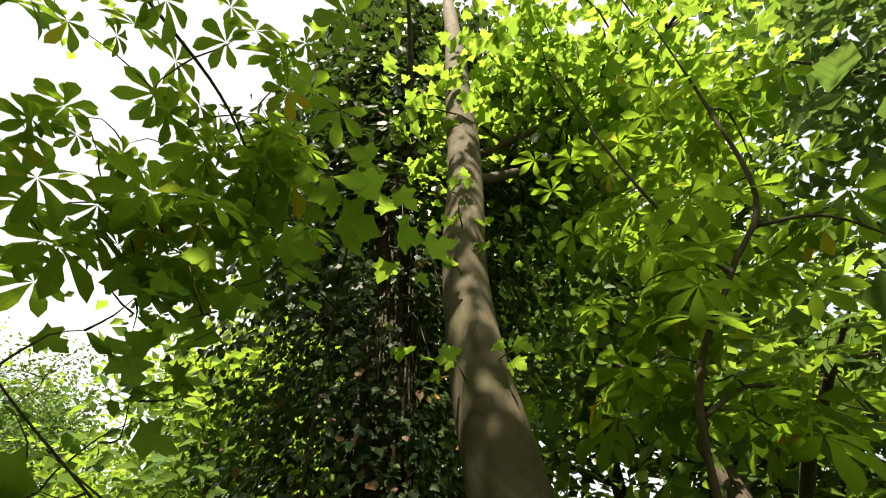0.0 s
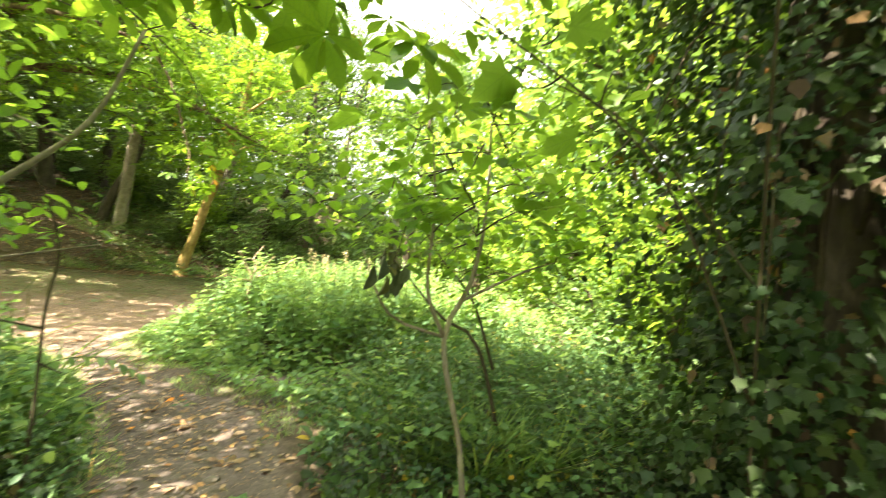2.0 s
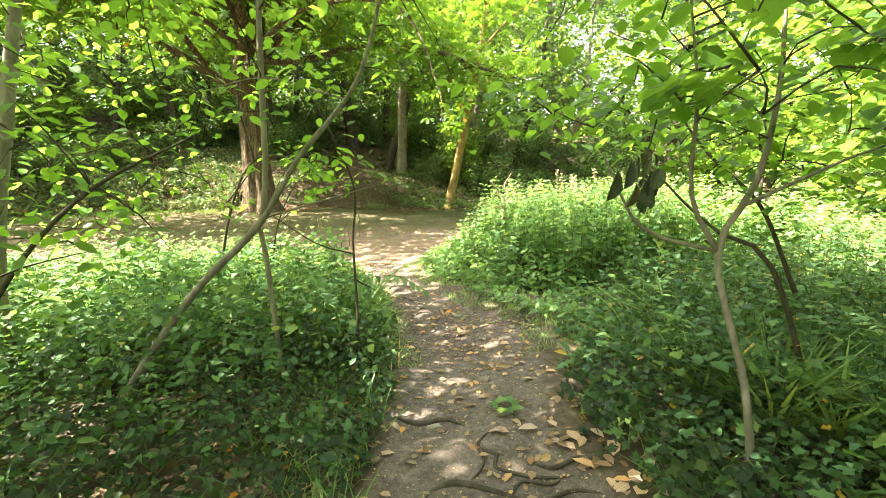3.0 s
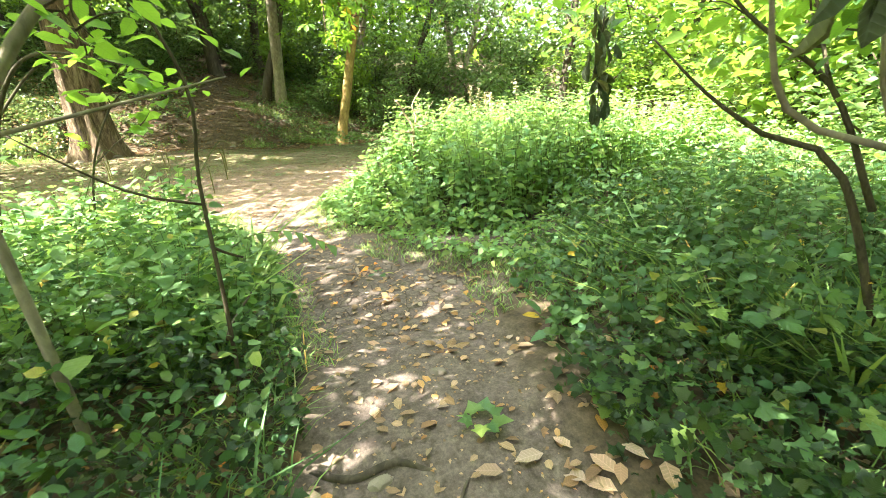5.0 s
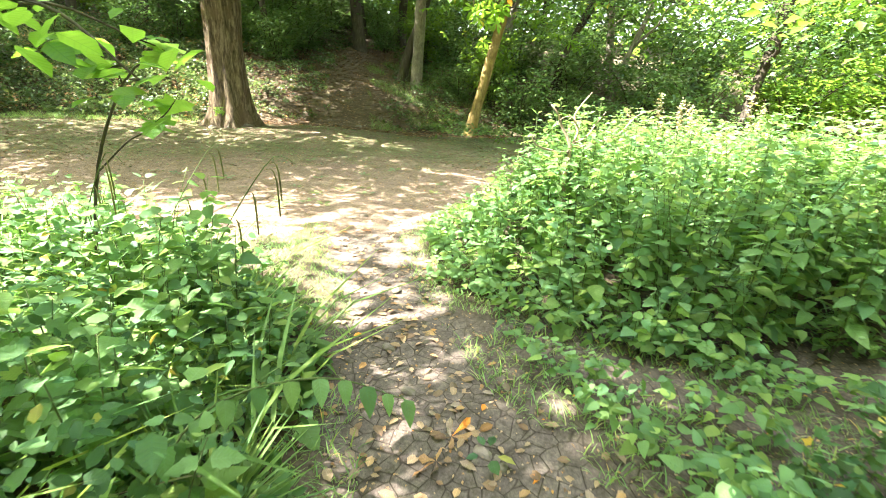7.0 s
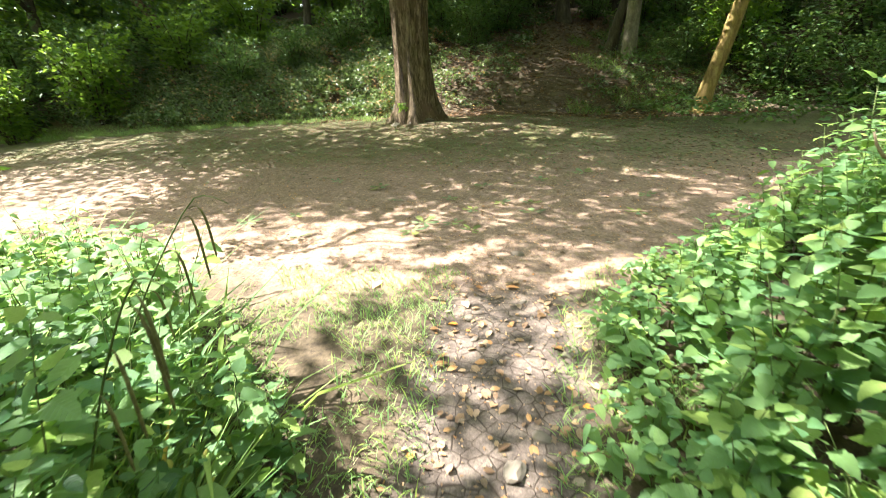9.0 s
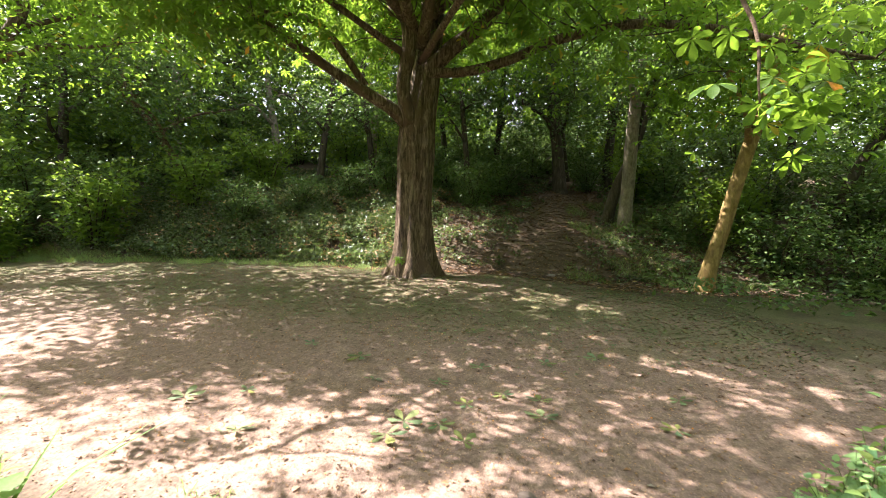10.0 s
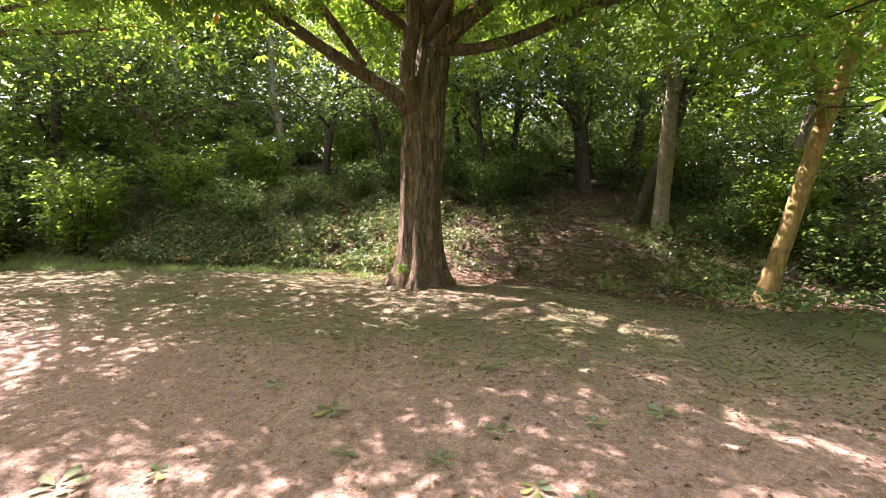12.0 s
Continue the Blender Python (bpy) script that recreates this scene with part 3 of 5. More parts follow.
    part_np("crown", leaf_cloud(rng, leaf, b, per, spread, size, 0.55, 0.15), leafmat or M_CANOPY, base)
    base.children[-1]["kind"] = "stuff"
    return base


def g(x, y):
    return float(gz(x, y))


horse_chestnut()

# trees of the bank, by the track and up the slope
plain_tree("leaning_tree", pose(-20.98, 4.95, g(-20.98, 4.95)), "leaning slender tree with yellow lichened bark beside the track", [(0, 0, -0.2, 0.26), (0.03, 0.1, 0.6, 0.21), (0.05, 0.45, 2.0, 0.19), (0.1, 0.95, 4.1, 0.17), (0.3, 1.5, 6.5, 0.14), (0.5, 2.0, 10, 0.05)], M_LICHEN, 1, 21, L_PALM_FAR, M_CHESTNUT, 200, 9, 0.25, 1.8, 6, low=0.42, length=3.2)
plain_tree("grey_tree", pose(-26.0, 3.4, g(-26.0, 3.4)), "slender straight grey-barked tree standing on the bank", [(0, 0, -0.3, 0.27), (0.15, 0.05, 1.5, 0.25), (0.8, 0.15, 4.5, 0.22), (1.2, 0.4, 7.5, 0.2), (1.6, 0.5, 14, 0.06)], M_GREY, 1, 22, leafmat=M_SHADED_WOOD, n=420, per=26, size=0.2, low=0.35)
plain_tree("dark_tree", pose(-26.6, 2.7, g(-26.6, 2.7)), "dark slanting tree on the leaf-strewn bank", [(0, 0, -0.3, 0.24), (0.1, 0.35, 1.2, 0.2), (0.1, 1.2, 3.5, 0.17), (0, 2.0, 7, 0.12), (0, 2.4, 10, 0.05)], M_DARKBARK, 1, 23, leafmat=M_SHADED_WOOD, n=420, per=26, size=0.2, low=0.35)
plain_tree("slanting_tree", pose(-24.0, -15.6, g(-24.0, -15.6)), "slanting brown tree leaning out of the dark thicket", [(0, 0, -0.3, 0.2), (0.3, -0.6, 1.4, 0.18), (0.8, -1.9, 3.4, 0.15), (1.2, -3.0, 5.2, 0.11), (1.4, -3.6, 7.5, 0.04)], M_BARK, 1, 24, leafmat=M_SHADED_WOOD, n=330, per=24, size=0.2, low=0.35)
for i, (x, y, dx, dy, r, mat) in enumerate([(-29, -9.0, 0.4, -0.4, 0.16, M_DARKBARK), (-30, -7.6, 0.2, 0.3, 0.13, M_DARKBARK), (-32, -10.5, 0.5, 0.6, 0.2, M_GREY), (-28.5, -12.0, 0.1, 0.8, 0.17, M_DARKBARK), (-33, -6.0, 0, -0.5, 0.18, M_DARKBARK), (-31.5, -2.8, 0.3, 0.4, 0.16, M_DARKBARK), (-35, 1.0, -0.3, -0.6, 0.22, M_DARKBARK), (-28.5, -3.6, 0.2, -0.4, 0.14, M_DARKBARK), (-31, 0.8, 0.2, -0.6, 0.3, M_DARKBARK), (-33, 3.2, -0.3, 0.4, 0.24, M_DARKBARK), (-29.5, 8.5, 0.2, 1.0, 0.2, M_GREY), (-24.5, 9.5, 0.4, 1.6, 0.15, M_DARKBARK), (-26.5, 13.5, 0.5, -0.8, 0.2, M_GREY), (-23.5, 12.0, 0.2, 1.4, 0.13, M_GREY), (-27.0, -20.0, 0.5, 0.3, 0.2, M_GREY), (-30.5, -16.0, 0.3, -0.6, 0.22, M_GREY), (-23.0, -23.0, 0.3, 0.5, 0.22, M_DARKBARK), (-19.5, 15.5, 0.3, 0.5, 0.2, M_DARKBARK)]):
    plain_tree("bank_tree", pose(x, y, g(x, y)), "tall thin woodland tree on the wooded bank", [(0, 0, -0.3, r * 1.3), (dx * 0.3, dy * 0.3, 2.0, r), (dx, dy, 5.0, r * 0.85), (dx * 1.4, dy * 1.2, 8.5, r * 0.6), (dx * 1.5, dy * 2, 12.5, 0.04)], mat, 1, 40 + i, L_SPRIG, M_SHADED_WOOD, 380 if -8 < y < 4 else 200 if y < -7 else 260, 26, 0.19, low=0.25, length=3.0, spread=0.65, group="trees of the bank", seg=10)

# added tree, its trunk out of view, whose crown shades the track's left part
plain_tree("chestnut_tree", pose(-13.8, -18.2, g(-13.8, -18.2)), "spreading horse chestnut tree added beside the bank to shade the track", [(0, 0, -0.3, 0.34), (-0.2, 0.2, 2.0, 0.28), (-1.3, 1.3, 5.0, 0.25), (-2.9, 2.8, 8.0, 0.18), (-3.3, 3.2, 12.5, 0.04)], M_BARK, 1, 83, L_SPRIG, M_CHESTNUT, 560, 25, 0.22, 2.2, 10, low=0.4, length=5.0)
# five unseen trees, added so that their crowns shade the path and its start
plain_tree("ash_tree", pose(-3.4, -7.6, g(-3.4, -7.6)), "grey-barked tree added out of view to cast shade near the path", [(0, 0, -0.3, 0.2), (0.0, 0.2, 2.0, 0.17), (-0.1, 0.3, 5.0, 0.14), (-0.2, 0.5, 8.5, 0.1), (-0.2, 0.6, 11, 0.03)], M_GREY, 1, 85, L_SPRIG, M_CANOPY, 170, 19, 0.2, 1.3, 8, low=0.5, length=2.1)
plain_tree("ash_tree", pose(-5.6, -4.6, g(-5.6, -4.6)), "pale-barked tree added out of view to cast shade near the path", [(0, 0, -0.3, 0.2), (0.1, 0.1, 2.0, 0.16), (0.3, 0.5, 5.0, 0.14), (0.5, 0.9, 8.0, 0.1), (0.6, 1.0, 11.5, 0.03)], M_GREY, 1, 81, L_SPRIG, M_CANOPY, 150, 16, 0.2, 2.3, 8, low=0.4, length=3.8)
plain_tree("ash_tree", pose(-1.6, -5.2, g(-1.6, -5.2)), "grey-barked tree added out of view to cast shade near the path", [(0, 0, -0.3, 0.2), (-0.1, 0.2, 2.0, 0.17), (-0.3, 0.6, 5.0, 0.14), (-0.6, 1.0, 8.5, 0.1), (-0.6, 1.2, 12, 0.03)], M_GREY, 1, 82, L_SPRIG, M_CANOPY, 440, 19, 0.2, 2.4, 8, low=0.4, length=4.2)
plain_tree("ash_tree", pose(2.4, -4.9, g(2.4, -4.9)), "grey-barked tree added out of view to cast shade near the path", [(0, 0, -0.3, 0.2), (-0.1, 0.2, 2.0, 0.17), (-0.3, 0.4, 5.0, 0.14), (-0.4, 0.8, 8.5, 0.1), (-0.4, 1.0, 12, 0.03)], M_GREY, 1, 84, L_SPRIG, M_CANOPY, 260, 17, 0.22, 2.4, 8, low=0.35, length=4.2)
plain_tree("ash_tree", pose(-7.4, -6.4, g(-7.4, -6.4)), "tall grey-barked tree added out of view behind the nettles to shade the path", [(0, 0, -0.3, 0.22), (0.0, 0.2, 2.0, 0.19), (-0.1, 0.3, 6.0, 0.16), (-0.3, 0.5, 9.5, 0.12), (-0.3, 0.6, 13, 0.03)], M_GREY, 1, 86, L_SPRIG, M_CANOPY, 190, 19, 0.22, 1.6, 9, low=0.66, length=2.4)

# distant wood: two forms, copied
far_a = plain_tree("woodland_tree", pose(-40, -16, g(-40, -16)), "tall leafy woodland tree in the distance", [(0, 0, -0.5, 0.3), (0.2, 0.2, 4, 0.26), (0.5, -0.2, 9, 0.18), (0.5, 0, 16, 0.04)], M_DARKBARK, 1, 71, leafmat=M_SHADED_WOOD, n=250, per=22, size=0.48, low=0.1, length=5.0, spread=0.95, reach=3.2, limbs=7, twigs=False, group="distant wood", seg=9)
far_b = plain_tree("woodland_tree", pose(-41, 8, g(-41, 8)), "tall leafy woodland tree in the distance", [(0, 0, -0.5, 0.26), (-0.3, 0.3, 4, 0.22), (0.2, 0.6, 8, 0.15), (0.0, 0.3, 13, 0.04)], M_DARKBARK, 1, 72, n=250, per=22, size=0.46, low=0.08, length=4.6, spread=0.95, reach=3.0, limbs=7, twigs=False, group="distant wood", seg=9)
rr = random.Random(8)
WOOD = [(-40, -28), (-42, -8), (-43, 1), (-41, 15), (-34, -22), (-28, -29), (-20, -32), (-3, -22), (12, 4), (9, 15), (1, 18), (-6, 22), (-13, 26), (-20, 25), (-28, 26), (-27.5, -22), (-31, -26), (-24, -28), (-5, 14.5), (-9.5, 16), (5.6, 9.0), (-2.6, 13.0), (4.6, 13.0), (8.0, 11.0)]
for i, (x, y) in enumerate(WOOD):
    copy_thing((far_a, far_b)[i % 2], pose(x, y, g(x, y), 0, 0, rr.uniform(0, 360)))


def far_woods():
    """The wood beyond, all round: leaves in clumps, thick below and thinner towards the uneven top."""
    rng = np.random.RandomState(77)
    n = 2300
    a = rng.rand(n) * 6.28
    r = rng.uniform(28, 48, n)
    x, y = -13 + r * np.cos(a), -1 + r * np.sin(a)
    top = 12 + 4 * np.sin(3 * a + 1) + 3 * np.sin(7 * a)
    z = gz(x, y) + top * rng.rand(n) ** 1.4
    c = np.stack([x, y, z], 1)
    geo = leaf_cloud(rng, L_SPRIG, c, 29, 1.5, 0.75, 0.7, 0.1)
    tagged(part_np("distant_woods", geo, M_CANOPY), "dense green foliage of the surrounding wood", "woods", kind="stuff")


far_woods()


def shrub(seed, label, leaf=L_SPRIG, mat=None, n=190, per=11, size=0.18, h=2.4, w=1.7):
    """A bush: bare stems from one foot, leaves at their ends and sides."""
    rng = np.random.RandomState(seed)
    base = thing("shrub", pose(0, 0, 0), label, "shrub", "undergrowth bushes")
    lines = []
    for i in range(9):
        a, q = rng.rand() * 6.28, rng.uniform(0.5, 1.0)
        e = np.array([math.cos(a) * w * q, math.sin(a) * w * q, h * rng.uniform(0.6, 1.0)])
        p = [(0.1 * math.cos(a), 0.1 * math.sin(a), -0.2, 0.03), (*(e * (0.4, 0.4, 0.6)), 0.022), (*e, 0.008)]
        part_np("stem", tube(p, 5, 0.3, 0.03, seed=i), M_TWIG, base)
        lines.append(curve(p, 0.15))
    a, b = clusters(rng, lines, n, 0.75, 0.0, 0.2)
    b[:, 2] = np.maximum(b[:, 2], 0.15 + 0.3 * rng.rand(len(b)))
    part_np("foliage", leaf_cloud(rng, leaf, b, per, 0.22, size, 0.5, 0.1), mat or M_SHRUB, base)
    return base


sh_a = shrub(1, "dense dark green leafy bush in the undergrowth")
sh_b = shrub(2, "loose green bush with broad leaves", L_SPRIG, M_CANOPY, 200, 11, 0.2, 3.2, 1.8)
SHRUBS = [(-22.5, -12, .8), (-23, -15, 1.0), (-21.5, -18, 1.0), (-24.5, -10.5, .7), (-26.5, -9, .8), (-26, -13.5, 1.1), (-25, -18, 1.3), (-28, -16, 1.2), (-21, -22, 1.3), (-28, -7.5, .9), (-30, -11, 1.1), (-23.0, -20, 1.1), (-29.5, -5.0, 1.0), (-28.2, -3.6, .8),
          (-22.6, 7.4, .9), (-24, 6.6, .9), (-21.5, 9, .8), (-24.5, 10.5, 1.2), (-19.5, 9.5, .7), (-22, 12.5, 1.2), (-19, 13, 1.1), (-26.5, 6.5, 1.0), (-28, 9, 1.2), (-29, 5.5, 1.1), (-24, 15, 1.4), (-19, 17, 1.3), (-28.5, 12.5, 1.2), (-33, 6.5, 1.3), (-34, -3, 1.2), (-36, 2, 1.3),
          (-12.5, 19, 1.2), (-9, 16, 1.1), (-6, 13, 1.1), (-3.5, 11, 1.1), (-1, 9.5, 1.2), (1.5, 9, 1.2), (4, 8, 1.2), (-2.5, 7.5, .9), (0.6, 6.8, .9), (2.8, 5.6, 1.0), (3.6, 3.6, 1.1), (4.6, 1.2, 1.1), (-4.5, 8.8, .9), (5, 10, 1.4), (-8, 20, 1.4), (-15, 20, 1.2), (-16.8, 22, 1.3),
          (-2.5, -4.8, .8), (-5.5, -6.5, .8), (0.2, -4.2, 1.0), (3.2, -3, 1.1), (-4.2, -9, 1.1), (-7, -11, 1.0), (4.4, -0.9, 1.1), (-9, -13.5, 1.0), (2, -8, 1.3), (-12.5, -24, 1.4), (-17, -27, 1.4),
          (-32, -9, 1.3), (-33, -13, 1.5), (-35, -8, 1.5), (-34, -17, 1.6), (-31, -20, 1.5), (-27, -24, 1.6), (-36, -4.5, 1.4), (-37, 5, 1.6), (-33, 9.5, 1.5), (-31, 14, 1.6), (-26, 18, 1.6), (-22, 20, 1.6), (-37, -12, 1.7), (-18.5, -23, 1.5), (-16, -31, 1.7), (-9, -29, 1.7), (-38, 0, 1.2), (8, 4, 1.6), (8, -6, 1.6), (7, 13, 1.7), (-4, 16, 1.7), (2, 14, 1.7), (-11, 24, 1.8), (-30.5, -3.8, 1.1), (-31.5, -6.5, 1.1), (-34.8, -1, 1.2), (-37, 1.5, 1.5), (-35.5, 3.8, 1.3), (-33, -2.6, 1.1), (-39, -1.5, 1.6), (-27.2, -3.0, .8), (-29.2, -2.0, .9), (-29.8, 4.2, .9), (-31.5, 2.2, .8), (-24.6, 5.2, .7), (-19.8, -16.5, 1.1), (-19, -20, 1.3), (-17.5, -18.2, 0.9), (-22, -25, 1.6)]
for i, (x, y, s) in enumerate(SHRUBS):
    if i < 2:
        ob = (sh_a, sh_b)[i]
        ob.matrix_world = pose(x, y, g(x, y)) @ Matrix.Scale(s, 4)
    else:
        ob = copy_thing((sh_a, sh_b)[i % 2 if x > -20 else (i % 5 == 0)], pose(x, y, g(x, y), 0, 0, rr.uniform(0, 360)))
        ob.scale = (s, s, s * rr.uniform(0.8, 1.15))


# ---- beginning of the path: the two trunks ----
def sycamore():
    rng = np.random.RandomState(9)
    base = thing("sycamore_tree", pose(0.14, 2.3, g(0.14, 2.3)), "smooth grey-brown sycamore trunk leaning slightly beside the path", "tree")
    z0 = -g(0.14, 2.3)
    pts = [(0.16, 0.02, -0.2, 0.34), (0.12, 0.0, 0.6, 0.235), (0.12, 0, 1.5 + z0, 0.215), (0.04, 0.0, 2.4 + z0, 0.2), (-0.05, 0.02, 3.2 + z0, 0.19), (-0.07, 0.08, 4.2 + z0, 0.19), (0.02, 0.1, 5.6 + z0, 0.195), (0.06, 0.0, 8 + z0, 0.19), (0.1, -0.15, 11.5 + z0, 0.17), (0.1, -0.2, 15.5 + z0, 0.11), (0.2, 0.0, 19.0 + z0, 0.03)]
    part_np("trunk", tube(pts, 26, 0.1, 0.03, 0, 0.3, 4, 5), M_SMOOTH, base)
    lines = [curve(pts, 0.3)[24:]]
    for i, p in enumerate([[(0.1, 0.2, 5.8 + z0, 0.07), (1.4, 0.9, 7.4, 0.05), (3.2, 2.2, 8.6, 0.02)], [(0.2, 0.3, 6.6 + z0, 0.06), (1.7, 0.2, 8, 0.05), (3.4, -0.6, 9.2, 0.02)], [(0.3, 0.4, 7.5 + z0, 0.06), (0.9, 2.0, 9, 0.04), (1.6, 3.8, 9.8, 0.02)]]):
        part_np("limb", tube(p, 8, 0.2, 0.04, seed=i), M_SMOOTH, base)
        lines.append(curve(p, 0.3))
    lines = lines[1:]
    a, b = clusters(rng, lines, 330, 2.0, 0.1, 0.3)
    tagged(part_np("branchwork", twig_mesh(rng, a[::2], b[::2], 0.012), M_TWIG, base), kind="stuff")
    tagged(part_np("crown", leaf_cloud(rng, L_MAPLE, b, 10, 0.42, 0.22, 0.5, 0.2), M_MAPLE, base), kind="stuff")
    # leafy shoots along the trunk
    sh = np.array([(-0.18, -0.25, 3.0), (-0.2, -0.22, 3.9), (-0.1, -0.3, 4.6), (0.15, -0.22, 3.1), (0.2, -0.2, 4.2), (-0.25, -0.1, 5.2)]) + (0, 0, z0)
    root = np.array([(-0.05, -0.05, q) for q in sh[:, 2] - 0.12])
    for p, q in zip(root, sh):
        part_np("shoot", twig_mesh(rng, p[None], q[None], 0.006), M_STEM, base)
    part_np("shoot_leaves", leaf_cloud(rng, L_MAPLE, sh, 8, 0.13, 0.12, 0.5, 0.2), M_MAPLE, base, "bright green shoots on the trunk")
    return base


def ivy_tree():
    rng = np.random.RandomState(11)
    x, y = -0.68, 3.55
    base = thing("ivy_covered_tree", pose(x, y, g(x, y)), "dark tree trunk thickly covered with hanging ivy", "tree")
    pts = [(0, 0, -0.2, 0.3), (0.0, 0, 1.5, 0.24), (-0.05, 0, 4, 0.21), (-0.1, 0.1, 8, 0.18), (0, 0, 14, 0.13), (0.1, 0, 20, 0.04)]
    part_np("trunk", tube(pts, 16, 0.2, 0.05, 0.05, 0.4, 2, 6), M_DARKBARK, base)
    # climbing stems
    stems = []
    for i in range(16):
        a0 = i * 0.4 + rng.rand()
        stems.append(tube([(0.27 * math.cos(a0 + 0.25 * math.sin(k * 0.9 + i)), 0.27 * math.sin(a0 + 0.25 * math.sin(k * 0.9 + i)), 0.1 + k * 1.0, 0.022 - 0.0015 * k) for k in range(8)], 5, 0.25, 0.03, seed=i))
    for i in range(60):
        a0, h = rng.rand() * 6.28, rng.uniform(0.8, 7)
        r1 = rng.uniform(0.5, 1.1)
        stems.append(tube([(0.25 * math.cos(a0), 0.25 * math.sin(a0), h, 0.012), (r1 * 0.7 * math.cos(a0 + .2), r1 * 0.7 * math.sin(a0 + .2), h + 0.25, 0.009), (r1 * math.cos(a0 + .3), r1 * math.sin(a0 + .3), h - rng.uniform(0.2, 1.0), 0.004)], 4, 0.2, 0.03, seed=i))
    for st in stems:
        part_np("ivy_stem", st, M_TWIG, base)
    n = 62000
    hh = rng.rand(n) ** 1.1 * 19.0
    a = rng.rand(n) * 6.28
    bulge = 1.05 + 0.45 * np.sin(hh * 1.3 + a * 2) * np.sin(a * 3 + hh * 0.7) + 1.3 * sm(3.0, 7.5, hh) - 1.0 * sm(14.0, 19.0, hh) + 0.25 * sm(1.2, 0.2, hh)
    rad = 0.24 + bulge * np.sqrt(rng.rand(n)) * rng.uniform(0.5, 1.1, n)
    gap = (np.sin(a * 4 + hh * 2.1) + np.sin(hh * 3.3 - a * 3) > -1.25) & ~((rad * np.sin(a) < -0.75) & (np.abs(rad * np.cos(a) - 0.75) < 0.75)) & (rad * np.sin(a) > -1.5)
    pos = np.stack([rad * np.cos(a), rad * np.sin(a), hh - 0.35 * (rad - 0.3)], 1)[gap]
    n = len(pos)
    out = np.stack([np.cos(a), np.sin(a), np.zeros(len(a))], 1)[gap]
    tip = out * 0.5 + rng.normal(0, 0.45, (n, 3)) + (0, 0, -0.7)
    up = out + rng.normal(0, 0.4, (n, 3)) + (0, 0, 0.5)
    low = pos[:, 2] < 4.5
    size = rng.uniform(0.045, 0.105, n) * (1 + 0.8 * sm(4, 8, pos[:, 2]) + 0.8 * sm(8, 14, pos[:, 2]))
    dead = low & (rng.rand(n) < 0.03)
    for nm, shape, pick, mt, lb in (("ivy", L_IVY, low & ~dead, M_IVY, "dark glossy ivy leaves"), ("high_ivy", L_IVYLET, ~low, M_IVY, "dark ivy leaves high on the trunk"), ("dead_ivy", L_IVYLET, dead, M_LITTER, "brown withered ivy leaves")):
        tagged(part_np(nm, place(shape, pos[pick], tip[pick], up[pick], size[pick]), mt, base, lb), kind="stuff")
    for i, p in enumerate([[(0, 0, 6.5, 0.1), (-1.2, 0.8, 8.2, 0.07), (-2.6, 1.4, 9.4, 0.02)], [(0, 0, 7.5, 0.1), (1.3, 0.9, 9.2, 0.06), (2.4, 1.8, 10.2, 0.02)], [(0, 0, 8.5, 0.09), (0.1, -1.3, 10, 0.06), (0.1, -2.6, 11, 0.02)]]):
        part_np("limb", tube(p, 8, 0.2, 0.04, seed=i), M_DARKBARK, base)
    return base


sycamore()
ivy_tree()


def sapling(name, m, label, stems, leaf, leafmat, ends, per, size, spread, bark=M_TWIG, seed=1, flat=0.4, hang=0.15, r=0.0035, single=False):
    """A young tree: stems (x, y, z, r), leafy ends, each joined to the nearest point of a stem."""
    rng = np.random.RandomState(seed)
    base = thing(name, m, label, "sapling")
    lines = []
    for i, p in enumerate(stems):
        part_np("stem", tube(p, 8, 0.1, 0.05, seed=seed + i), bark, base)
        lines.append(curve(p, 0.1))
    pts = np.vstack(lines)[:, :3]
    ends = np.array(ends, float)
    near = [((pts - e) ** 2).sum(1).min() for e in ends]
    ends = ends[np.argsort(near)]
    roots = []
    for e in ends:
        d = ((pts - e) ** 2).sum(1) + 0.4 * np.maximum(0, pts[:, 2] - e[2])
        roots.append(pts[np.argmin(d)])
        pts = np.vstack([pts, roots[-1] + (e - roots[-1]) * 0.5, e])
    for p, q in zip(roots, ends):
        part_np("twig", twig_mesh(rng, [p], [q], r, 0.05), M_TWIG, base)
    if single:
        n = len(ends) * per
        me = mesh_np("leaf", leaf[0], leaf[1], leafmat, True, leaf[2])
        tip, up = loose(rng, n, flat)
        tip[:, 2] -= hang
        pos = np.repeat(ends, per, 0) + rng.normal(0, 1, (n, 3)) * (spread, spread, spread * 0.5)
        for p, t, u in zip(pos, tip, up):
            ob = new("leaf", me)
            ob.parent = base
            y = Vector(t).normalized()
            x = y.cross(Vector(u)).normalized()
            rot = Matrix((x, y, x.cross(y))).transposed().to_4x4()
            ob.matrix_basis = Matrix.Translation(p) @ rot @ Matrix.Scale(size * rng.uniform(0.65, 1.2), 4)
    else:
        tagged(part_np("foliage", leaf_cloud(rng, leaf, ends, per, spread, size, flat, hang), leafmat, base), kind="stuff")
    return base


def cloud(seed, n, lo, hi):
    rng = np.random.RandomState(seed)
    return rng.uniform(0, 1, (n, 3)) * (np.array(hi) - lo) + lo


